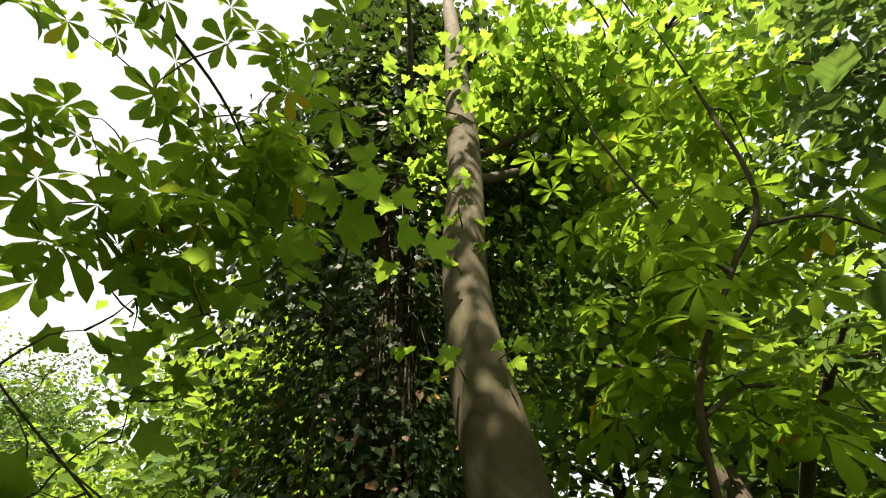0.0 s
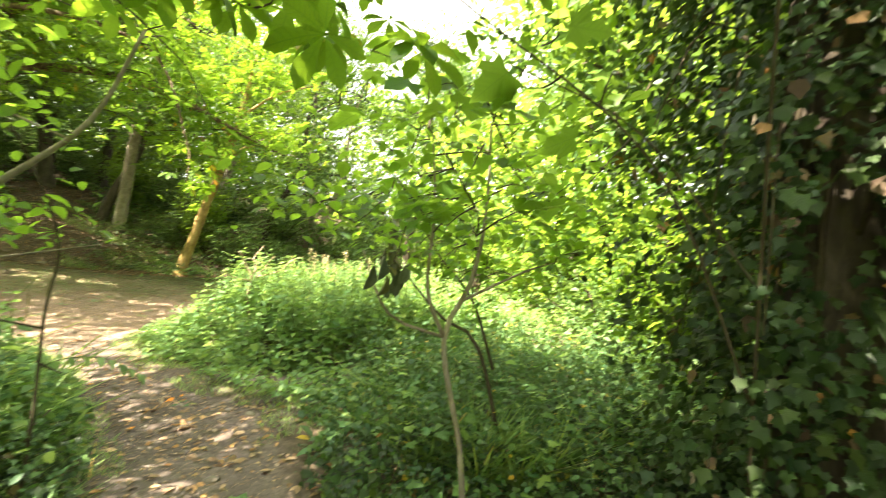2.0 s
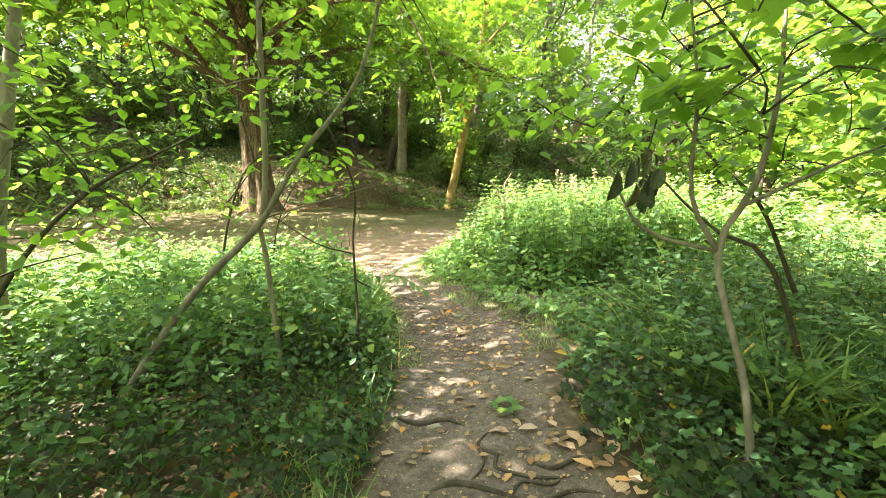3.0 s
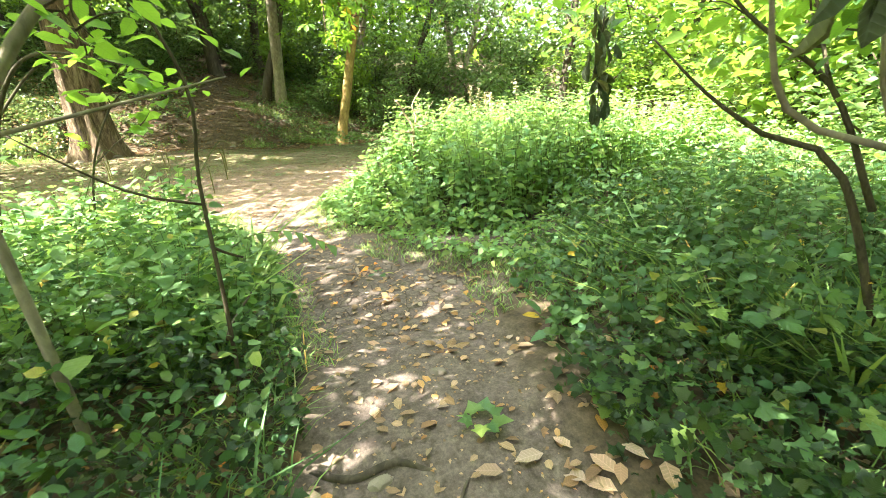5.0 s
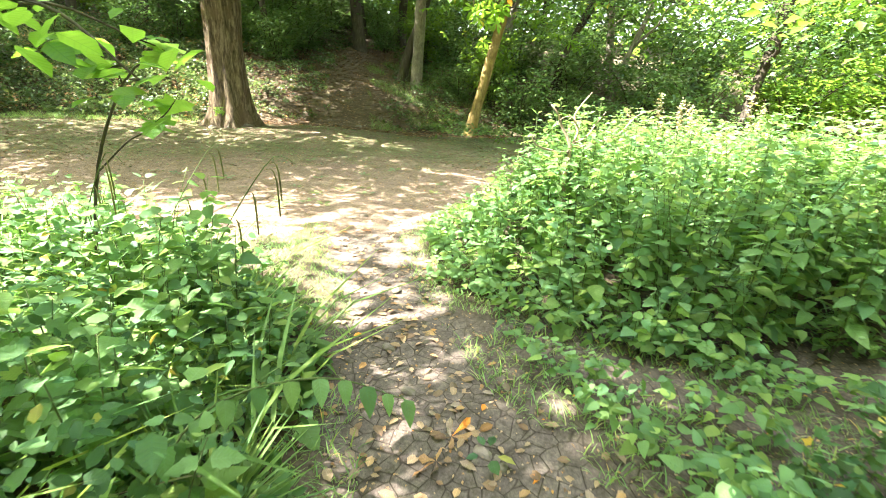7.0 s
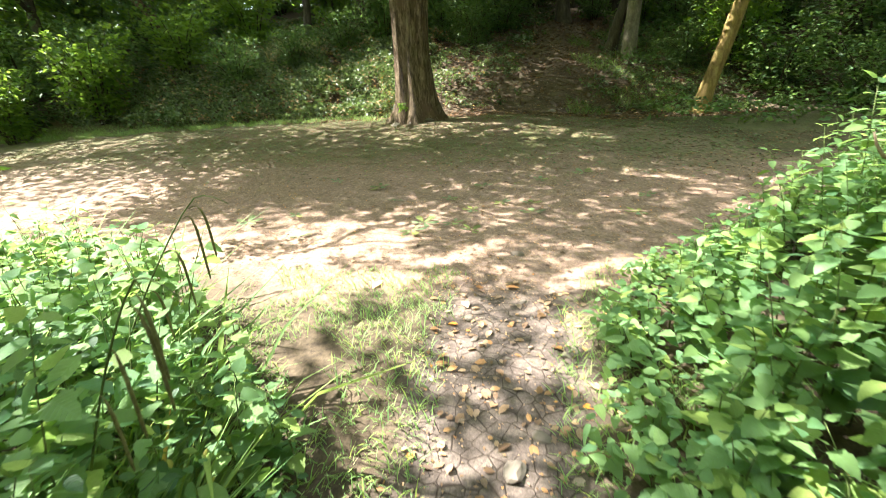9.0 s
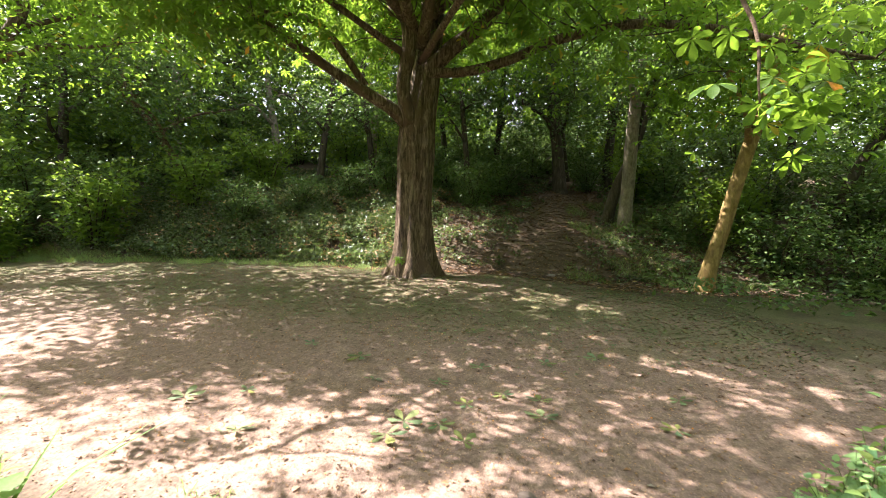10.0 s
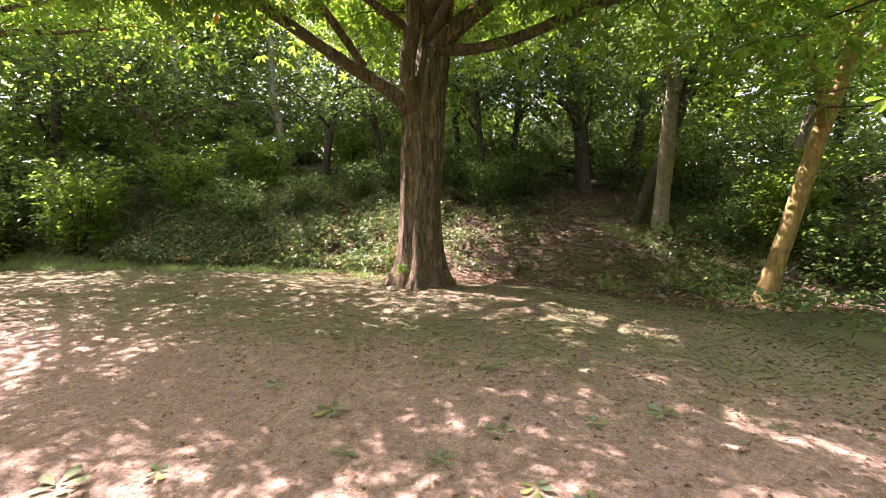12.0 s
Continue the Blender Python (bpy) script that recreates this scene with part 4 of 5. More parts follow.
# young horse chestnut right of the first trunk
sapling("young_horse_chestnut", pose(0, 0, 0), "young horse chestnut with thin dark stems and broad palmate leaves",
        [[(0.75, 2.1, -0.3, 0.02), (0.82, 1.95, 1.2, 0.017), (0.95, 1.75, 2.45, 0.016), (1.3, 1.5, 3.05, 0.015), (1.62, 1.35, 3.5, 0.016), (1.75, 1.2, 4.4, 0.012), (1.7, 0.9, 5.4, 0.006)],
         [(1.3, 1.5, 3.05, 0.014), (1.2, 1.5, 3.5, 0.012), (1.0, 1.35, 4.2, 0.01), (0.8, 1.1, 4.9, 0.004)],
         [(0.95, 1.75, 2.45, 0.012), (1.4, 1.9, 2.7, 0.01), (1.9, 2.0, 2.6, 0.004)],
         [(1.5, 1.4, 3.3, 0.012), (2.1, 1.5, 3.5, 0.009), (2.7, 1.7, 3.4, 0.004)],
         [(0.82, 1.95, 1.2, 0.014), (1.3, 2.4, 1.9, 0.01), (1.9, 3.0, 2.3, 0.005)],
         [(0.78, 2.0, 0.8, 0.012), (1.5, 2.2, 1.3, 0.009), (2.4, 2.3, 1.5, 0.004)],
         [(1.75, 1.2, 4.4, 0.01), (2.3, 1.5, 4.9, 0.008), (2.9, 2.2, 5.0, 0.004)]],
        L_PALM, M_CHESTNUT, np.vstack([cloud(3, 16, (0.75, 1.5, 2.2), (1.4, 2.2, 4.2)), cloud(4, 40, (1.3, 1.5, 1.6), (3.0, 3.2, 5.2)), cloud(6, 26, (0.9, 2.0, 0.9), (2.5, 3.4, 2.8)), cloud(7, 14, (1.0, 1.2, 4.4), (2.4, 2.2, 5.6))]), 3, 0.23, 0.16, seed=31, single=True)

# young sycamore left of the ivy tree
sapling("young_sycamore", pose(0, 0, 0), "young sycamore with pale green lobed leaves",
        [[(-0.95, 3.0, -0.3, 0.01), (-0.9, 2.75, 1.3, 0.009), (-0.75, 2.0, 2.5, 0.007), (-0.55, 1.3, 3.3, 0.004)],
         [(-0.93, 2.9, 0.8, 0.008), (-1.2, 2.2, 1.9, 0.006), (-1.6, 1.2, 2.4, 0.004)],
         [(-0.89, 2.7, 1.4, 0.007), (-1.3, 2.2, 2.1, 0.005), (-1.9, 1.9, 2.5, 0.004)]],
        L_MAPLE, M_MAPLE, np.vstack([cloud(13, 8, (-0.78, 1.1, 3.0), (-0.25, 1.4, 3.6)), cloud(14, 14, (-1.7, 1.2, 2.3), (-0.7, 1.8, 3.2)), cloud(15, 26, (-2.8, 1.5, 1.7), (-1.0, 2.6, 2.7))]), 2, 0.19, 0.12, seed=33, single=True)

# young chestnut whose branches arch over the path
sapling("arching_horse_chestnut", pose(0, 0, 0), "young brown-stemmed horse chestnut arching its branches over the path",
        [[(-3.7, -2.75, -0.3, 0.075), (-3.7, -2.7, 1.6, 0.065), (-3.6, -2.5, 3.2, 0.055), (-3.4, -2.1, 5.0, 0.04), (-3.2, -1.6, 7.0, 0.015)],
         [(-3.6, -2.5, 3.0, 0.03), (-3.3, -1.5, 3.6, 0.025), (-2.8, -0.3, 3.6, 0.018), (-2.4, 0.6, 3.0, 0.01), (-2.35, 0.75, 2.4, 0.005)],
         [(-3.3, -1.5, 3.6, 0.02), (-2.3, -0.6, 4.2, 0.016), (-1.5, 0.7, 4.2, 0.01), (-1.2, 1.5, 3.9, 0.005)],
         [(-3.5, -2.3, 4.0, 0.025), (-4.4, -1.2, 4.4, 0.018), (-4.6, 0.2, 3.9, 0.008)]],
        # the last and highest leaf cloud is added only to keep sun off the path
        L_PALM, M_CHESTNUT, np.vstack([cloud(23, 26, (-3.1, -0.9, 2.3), (-1.9, 1.4, 2.9)), cloud(24, 40, (-3.6, -1.6, 2.6), (-1.2, 1.6, 4.4)), cloud(25, 14, (-1.9, 0.9, 3.2), (-0.9, 2.0, 4.3)), cloud(27, 22, (-2.4, 0.5, 3.2), (-0.8, 1.6, 4.6)), cloud(26, 16, (-4.8, -2.6, 2.4), (-3.4, -0.6, 4.8)), cloud(28, 46, (-4.8, -3.6, 4.6), (-0.8, -0.8, 7.2))]), 3, 0.21, 0.14, seed=35, single=True)

# forked sapling left of the path
sapling("forked_sapling", pose(0, 0, 0), "forked pale-barked sapling leaning over the undergrowth",
        [[(-3.66, -1.45, -0.3, 0.03), (-3.68, -1.05, 0.3, 0.028), (-3.7, -0.72, 0.72, 0.027), (-3.7, -0.33, 1.1, 0.025), (-3.85, -0.05, 1.55, 0.021), (-4.1, 0.4, 2.15, 0.016), (-4.2, 0.65, 2.9, 0.012)],
         [(-3.72, -0.3, 1.12, 0.022), (-3.7, -0.25, 1.5, 0.02), (-3.72, -0.22, 2.3, 0.018), (-3.7, -0.15, 3.4, 0.01)],
         [(-3.75, -0.25, -0.3, 0.02), (-3.72, -0.3, 0.9, 0.018), (-3.7, -0.33, 1.1, 0.016)],
         [(-4.05, 0.3, 2.0, 0.008), (-4.3, -0.3, 2.2, 0.006), (-4.4, -0.8, 2.1, 0.003)],
         [(-3.75, -0.28, 1.15, 0.008), (-3.9, 0.1, 1.25, 0.006), (-4.0, 0.5, 1.35, 0.003)]],
        L_OVAL, M_BEECH, np.vstack([cloud(43, 52, (-4.8, -1.3, 1.9), (-3.0, 0.9, 3.6)), cloud(44, 34, (-4.8, -1.8, 1.3), (-3.3, -0.5, 2.6)), cloud(45, 8, (-4.3, -0.1, 1.35), (-3.7, 0.3, 1.7))]), 9, 0.1, 0.17, bark=M_GREY, seed=37)

# thin pale trunk farther left, and a tangle of slim stems
sapling("pale_sapling", pose(0, 0, 0), "slim pale leaning sapling in the undergrowth",
        [[(-4.9, -2.75, -0.3, 0.06), (-4.85, -2.6, 0.9, 0.055), (-4.8, -2.3, 2.2, 0.05), (-4.75, -2.0, 3.4, 0.035), (-4.7, -1.6, 5.0, 0.012)]],
        L_OVAL, M_BEECH, cloud(53, 90, (-6.2, -3.8, 0.9), (-3.8, -1.0, 4.8)), 9, 0.12, 0.2, bark=M_GREY, seed=39)
sapling("leafy_sapling", pose(0, 0, 0), "slim leafy sapling with arching dark twigs",
        [[(-2.6, -1.6, -0.3, 0.014), (-2.75, -1.35, 0.7, 0.012), (-2.95, -1.0, 1.3, 0.01), (-3.2, -0.5, 1.65, 0.005)],
         [(-2.6, -1.6, 0.3, 0.01), (-2.5, -1.5, 1.2, 0.009), (-2.6, -1.3, 2.0, 0.006), (-2.8, -1.0, 2.6, 0.003)],
         [(-2.75, -1.35, 0.7, 0.008), (-2.3, -1.7, 1.0, 0.006), (-1.9, -2.1, 1.1, 0.003)]],
        L_OVAL, M_BEECH, np.vstack([cloud(54, 34, (-3.6, -2.6, 0.7), (-2.0, -0.8, 2.2))]), 8, 0.095, 0.18, seed=41)

# sapling right of the path with level leafy sprays
sapling("spreading_sapling", pose(0, 0, 0), "small spreading sapling with level sprays of thin green leaves",
        [[(-2.2, 2.22, -0.3, 0.022), (-2.24, 2.16, 0.3, 0.019), (-2.34, 2.05, 0.95, 0.018), (-2.28, 2.18, 1.3, 0.016), (-2.3, 2.3, 1.75, 0.012), (-2.4, 2.4, 2.4, 0.008)],
         [(-2.34, 2.05, 0.97, 0.014), (-2.36, 1.9, 1.25, 0.011), (-2.3, 1.85, 1.7, 0.009), (-2.2, 1.7, 2.1, 0.004)],
         [(-2.34, 2.05, 0.97, 0.01), (-2.45, 1.7, 1.1, 0.008), (-2.4, 1.45, 1.45, 0.004)],
         [(-2.3, 2.15, 1.2, 0.01), (-2.2, 2.6, 1.4, 0.007), (-2.2, 3.0, 1.5, 0.003)]],
        L_OVAL, M_BEECH, np.vstack([cloud(63, 64, (-3.5, 1.3, 1.5), (-1.7, 3.6, 2.0)), cloud(64, 44, (-3.3, 1.5, 1.9), (-1.7, 3.6, 2.8)), cloud(65, 12, (-2.8, 2.4, 1.2), (-2.0, 3.4, 1.6))]), 10, 0.11, 0.18, bark=M_GREY, seed=43, flat=0.25)

# dark bare stem at the bend
sapling("bare_cane", pose(0, 0, 0), "dark bare cane with a broken stub beside the path",
        [[(-4.0, 0.28, -0.3, 0.012), (-4.07, 0.3, 0.3, 0.011), (-4.17, 0.3, 0.9, 0.01), (-4.22, 0.33, 1.35, 0.009), (-4.28, 0.12, 1.9, 0.006), (-4.4, -0.1, 2.3, 0.004)],
         [(-4.12, 0.29, 0.6, 0.008), (-4.16, 0.36, 0.54, 0.007), (-4.2, 0.42, 0.5, 0.005)],
         [(-4.03, 0.28, 0.15, 0.012), (-4.35, 0.3, 0.1, 0.01), (-4.6, 0.42, 0.16, 0.006)],
         [(-4.15, 0.3, 0.8, 0.007), (-4.2, 0.0, 0.9, 0.006), (-4.25, -0.4, 1.2, 0.003)]],
        L_OVAL, M_BEECH, [(-4.4, -0.12, 2.3), (-4.5, -0.3, 2.2), (-4.3, -0.1, 2.05)], 5, 0.09, 0.08, seed=45)
sapling("overhanging_sapling", pose(0, 0, 0), "thin sapling holding pale green leaf sprays over the patch",
        [[(-6.6, -1.5, -0.3, 0.02), (-6.5, -1.2, 1.0, 0.017), (-6.3, -0.8, 1.7, 0.013), (-5.9, -0.2, 1.65, 0.008), (-5.5, 0.25, 1.4, 0.003)],
         [(-6.5, -1.2, 1.2, 0.012), (-6.6, -0.7, 1.75, 0.009), (-6.68, -0.15, 1.6, 0.004)],
         [(-6.3, -0.8, 1.7, 0.012), (-6.2, -0.9, 2.4, 0.009), (-5.9, -0.7, 3.0, 0.004)]],
        L_OVAL, M_BEECH, [(-5.5, 0.22, 1.4), (-5.6, 0.1, 1.42), (-5.72, -0.02, 1.5), (-5.85, -0.15, 1.58), (-5.55, 0.05, 1.55), (-5.75, -0.3, 1.7), (-6.6, -0.7, 1.75), (-6.0, -0.7, 2.4), (-5.95, -0.7, 2.7), (-6.3, -0.9, 2.2), (-6.0, -0.3, 1.9)], 8, 0.12, 0.1, seed=47, flat=0.3)
sapling("young_maple", pose(0, 0, 0), "young sycamore shoot with a few broad lobed leaves",
        [[(-6.95, -0.9, -0.3, 0.012), (-6.9, -0.7, 0.8, 0.01), (-6.8, -0.4, 1.4, 0.007), (-6.68, -0.12, 1.58, 0.003)],
         [(-6.88, -0.65, 0.9, 0.006), (-6.78, -0.4, 1.1, 0.005), (-6.72, -0.25, 1.15, 0.003)]],
        L_MAPLE, M_MAPLE, [(-6.68, -0.1, 1.57), (-6.72, -0.2, 1.64), (-6.7, -0.22, 1.2), (-6.8, -0.45, 1.5), (-6.75, -0.1, 1.35)], 2, 0.2, 0.05, seed=51, single=True, flat=0.3)
sapling("clearing_sapling", pose(0, 0, 0), "thin leaning sapling with arching twigs and fresh green leaves",
        [[(-2.55, 3.1, -0.3, 0.02), (-2.8, 2.92, 0.75, 0.017), (-3.1, 2.8, 0.95, 0.014), (-3.36, 2.72, 1.16, 0.01), (-3.6, 2.6, 1.45, 0.005)],
         [(-2.7, 3.0, 0.6, 0.016), (-2.9, 2.9, 1.15, 0.013), (-3.24, 2.8, 1.5, 0.01), (-3.6, 2.7, 2.0, 0.005)],
         [(-2.9, 2.9, 1.15, 0.01), (-3.4, 3.4, 1.8, 0.007), (-4.4, 3.7, 2.2, 0.004), (-5.0, 3.7, 2.1, 0.003)]],
        L_OVAL, M_BEECH, np.vstack([cloud(73, 16, (-4.4, 2.6, 1.5), (-3.3, 3.6, 2.3)), cloud(74, 14, (-5.6, 3.2, 1.7), (-4.6, 4.4, 2.4))]), 6, 0.1, 0.15, seed=49, flat=0.3)


def withered(m, n, drop, seed, label, stalk, size=0.22):
    """Limp dead leaves hung close together down a stalk; each leaf is a part."""
    rng = np.random.RandomState(seed)
    base = thing("withered_leaf_cluster", m, label, "leaf", "withered leaves")
    part_np("stalk", tube(stalk, 5, 0.05), M_TWIG, base)
    for i in range(n):
        p = rng.normal(0, 0.035, 3) * (1.6, 1.6, 1) + (0, 0, -drop * i / n)
        t, u = rng.normal(0, 0.25, 3) + (0, 0, -1), rng.normal(0, 1, 3) + (1, 0, 0)
        part_np("leaf", place(L_WILT, [p], [t], [u], [rng.uniform(0.6, 1.0) * size]), M_WILT, base)


L_WILT = outline_leaf([(0.0, 0.0), (0.13, 0.2), (0.24, 0.55), (0.16, 0.82), (0.0, 1.0)], 0.5, 0.12)
M_WILT = leaf_material("withered_leaf", (0.035, 0.05, 0.025), (0.09, 0.11, 0.055), (0.1, 0.12, 0.03), 0.12, 0.5)
withered(pose(-2.24, 1.54, 1.4), 6, 0.1, 3, "withered dark green leaves hanging limp from a twig", [(0, 0, 0, 0.004), (-0.02, 0.05, 0.1, 0.004), (-0.08, 0.12, 0.2, 0.004)], 0.15)
withered(pose(-5.1, 3.7, 2.0), 42, 0.95, 4, "long bunch of withered grey-green leaves hanging over the nettles", [(0, 0, -0.95, 0.005), (0.02, 0, -0.4, 0.006), (0.06, 0, 0.12, 0.007)])


# ---- undergrowth ----
def stuff(name, geo, mat, label, category):
    ob = part_np(name, geo, mat)
    return tagged(ob, label, category, kind="stuff")


def scatter_in(rng, n, x0, x1, y0, y1, inside):
    x, y = rng.uniform(x0, x1, n), rng.uniform(y0, y1, n)
    k = inside(x, y)
    return x[k], y[k]


def nettles(name, seed, n, box, inside, height, label, mat=None, size=0.1):
    """Upright stems with opposite pairs of toothed leaves, smaller towards the top."""
    rng = np.random.RandomState(seed)
    x, y = scatter_in(rng, n, *box, inside)
    h = height(x, y) * rng.uniform(0.75, 1.1, len(x))
    stems, pos, tip, up, sz = [], [], [], [], []
    for xi, yi, hi in zip(x, y, h):
        if hi < 0.12:
            continue
        z0 = g(xi, yi)
        lx, ly = rng.normal(0, 0.12, 2) * hi
        stems.append(tube([(xi, yi, z0 - 0.03, 0.005), (xi + lx * 0.4, yi + ly * 0.4, z0 + hi * 0.6, 0.004), (xi + lx, yi + ly, z0 + hi, 0.0015)], 3, 0.4, 0))
        k = max(3, int(hi / 0.09))
        for j in range(k):
            f = 0.12 + 0.88 * (j + 1) / k
            a = rng.rand() * 3.14 if j % 2 else rng.rand() * 3.14 + 1.57
            for q in (0, math.pi):
                c, s = math.cos(a + q), math.sin(a + q)
                pos.append((xi + lx * f + c * 0.015, yi + ly * f + s * 0.015, z0 + hi * f))
                tip.append((c, s, rng.normal(-0.1 + 0.5 * (f > 0.93), 0.3)))
                up.append((rng.normal(0, 0.3), rng.normal(0, 0.3), 1))
                sz.append(size * (1.15 - 0.6 * f ** 3) * rng.uniform(0.7, 1.25))
    stuff(name + "_stems", join(stems), M_STEM, "thin green stems of the " + label, "undergrowth")
    pos, tip, up, sz = (np.array(q) for q in (pos, tip, up, sz))
    near = (pos[:, 0] > -9.3) & (pos[:, 1] < 3.4) & (pos[:, 1] > -2.0)
    stuff(name, join([place(L_TOOTHED, pos[near], tip[near], up[near], sz[near]), place(L_NETTLE, pos[~near], tip[~near], up[~near], sz[~near])]), mat or M_NETTLE, label, "undergrowth")


def mound_in(x, y):
    lo = np.interp(x, [-11.2, -10.4, -9.6, -8.6, -7.5, -6.5, -5.6], [3.4, 2.5, 1.95, 1.65, 1.75, 2.3, 3.6]) + 0.12 * lumps(x, y, 4, 1)
    return (y > lo) & (x < -5.95 - 0.08 * (y - 3) + 0.25 * lumps(x, y, 1.2, 2)) & (x > near_edge(y) + 0.2)


def mound_h(x, y):
    lo = np.interp(x, [-11.2, -10.4, -9.6, -8.6, -7.5, -6.5, -5.6], [3.4, 2.5, 1.95, 1.65, 1.75, 2.3, 3.6])
    return (0.25 + 1.15 * sm(0.0, 1.5, y - lo)) * (1 + 0.15 * lumps(x, y, 1.5, 0.6))


nettles("nettle_bed", 1, 1300, (-11.5, -5.5, 1.5, 8.0), mound_in, mound_h, "bright green nettles in a tall sunlit bed beside the path", None, 0.125)


def right_in(x, y):
    edge = path_mid(x) + path_half(x) + 0.1 + 0.12 * lumps(x, y, 4, 2)
    return (y > edge + 0.25) & (x > -5.0 - 0.25 * (y - 2.2)) & ~((x > -1.4) & (y < 1.7))


def right_h(x, y):
    edge = path_mid(x) + path_half(x)
    return 0.16 + 0.6 * sm(0.2, 1.8, y - edge) * (1 - 0.5 * sm(-3.2, -1.5, x)) * (1 + 0.25 * lumps(x, y, 1.6, 0.2))


nettles("undergrowth_right", 2, 900, (-6.5, -0.5, 1.6, 8.0), right_in, right_h, "green nettles and seedlings shaded under the trees", M_BRAMBLE, 0.1)


def left_in(x, y):
    edge = path_mid(x) - path_half(x) - 0.1 + 0.1 * lumps(x, y, 4, 3)
    front = np.interp(y, [-6, -3, -2, -0.8, 0.3, 0.7], [-8.9, -8.9, -8.8, -7.9, -7.3, -6.6])
    return (y < edge) & (x > front + 0.15 * lumps(x, y, 5, 1))


def left_h(x, y):
    edge = path_mid(x) - path_half(x)
    return (1 - 0.6 * sm(-2.9, -1.9, x)) * (0.2 + 0.62 * sm(0.0, 0.9, edge - y)) * (1 + 0.3 * lumps(x, y, 1.7, 1.2) + 0.15 * lumps(x, y, 4.5, 0.2))


nettles("nettle_patch", 3, 1150, (-9.0, -4.2, -6.5, 0.9), left_in, left_h, "green nettles and long grass in a patch beside the path", None, 0.125)


def carpet(name, seed, n, box, inside, height, leaf, mat, size, label, layers=0.6, flat=0.4):
    """Leaves of a low cover, most at its uneven top, some in its depth."""
    rng = np.random.RandomState(seed)
    x, y = scatter_in(rng, n, *box, inside)
    z = gz(x, y) + height(x, y) * (1 - layers * rng.rand(len(x)) ** 2.0) + rng.normal(0, 0.02, len(x))
    tip, up = loose(rng, len(x), flat)
    stuff(name, place(leaf, np.stack([x, y, np.maximum(z, gz(x, y) + 0.01)], 1), tip, up, size * rng.uniform(0.4, 1.4, len(x))), mat, label, "undergrowth")


carpet("bramble_cover", 4, 19000, (-7.5, -2.6, -4.5, 0.9), lambda x, y: left_in(x, y), lambda x, y: left_h(x, y) * 0.85, L_OVAL, M_BRAMBLE, 0.055, "low brambles and herbs with mixed green leaves", 0.85, 0.75)
carpet("ivy_cover", 5, 19000, (-4.5, 1.5, -3.5, 0.6), lambda x, y: left_in(x, y) | ((x > -1.5) & (y < -0.4)), lambda x, y: (0.1 + 0.36 * left_h(x, y)) * (1 + 0.5 * lumps(x, y, 5.5, 0.8)), L_IVY, M_IVY, 0.052, "dark ivy trailing over the ground", 0.9, 0.8)
carpet("ivy_cover_under_trees", 6, 20000, (-3.4, 2.5, 1.5, 5.5), lambda x, y: (y > path_mid(x) + path_half(x) + 0.15 + 0.2 * lumps(x, y, 3, 1)), lambda x, y: 0.06 + 0.13 * (1 + lumps(x, y, 2.3, 1)) + 0.06 * (1 + lumps(x, y, 6.5, 0.3)), L_IVY, M_IVY, 0.054, "dark ivy covering the ground under the trees", 0.9, 0.8)
carpet("herb_cover", 7, 13000, (-6.6, -1.6, 1.5, 6.0), lambda x, y: right_in(x, y), lambda x, y: 0.8 * right_h(x, y), L_IVY, M_BRAMBLE, 0.052, "low green herbs and seedlings beside the path", 0.85, 0.75)
carpet("seedlings", 14, 3600, (-6.6, -4.3, 1.9, 4.6), lambda x, y: (y > path_mid(x) + path_half(x) + 0.05) & (lumps(x, y, 2.5, 0.4) > -0.1), lambda x, y: 0.05 + 0.12 * (1 + lumps(x, y, 3.1, 1)), L_NETTLE, M_NETTLE, 0.075, "low seedlings on the bare ground between the beds")
carpet("broad_bramble", 15, 500, (-6.9, -3.6, -3.0, 0.8), lambda x, y: left_in(x, y), lambda x, y: left_h(x, y) * 1.02, L_OVAL, M_NETTLE, 0.115, "broad pale bramble leaves above the low cover", 0.2, 0.3)
carpet("broad_herb", 16, 330, (-5.2, -1.8, 1.6, 4.6), lambda x, y: right_in(x, y), lambda x, y: right_h(x, y), L_MAPLE, M_NETTLE, 0.085, "broad pale leaves above the low herbs", 0.25, 0.3)
carpet("bank_ivy", 8, 84000, (-30, -19.5, -19, -3.6), lambda x, y: (x < foot(y) - 0.3) & (y < -4.7 + 0.7 * lumps(x, y, 1.4, 0.2)) & (lumps(x, y, 0.9, 0.7) + lumps(x, y, 2.2, 0.1) > -0.9), lambda x, y: 0.15 + 0.25 * (1 + lumps(x, y, 1.1, 2)), L_SPRIG, M_BANKIVY, 0.13, "dark ivy and brambles covering the bank", 0.8, 1.1)
carpet("slope_ivy", 30, 26000, (-34, -21.6, -5.2, 6.5), lambda x, y: (x < foot(y) - 0.4) & (np.abs(y - 0.4 + (x + 22) * 0.12) > 1.3 + 0.5 * lumps(x, y, 1.7, 0.6)) & (lumps(x, y, 1.3, 0.5) + 0.7 * lumps(x, y, 3.4, 0.2) > -0.15), lambda x, y: 0.05 + 0.12 * (1 + lumps(x, y, 1.9, 2)), L_SPRIG, M_BANKIVY, 0.12, "ivy and low herbs creeping over the leafy slope", 0.8, 0.9)
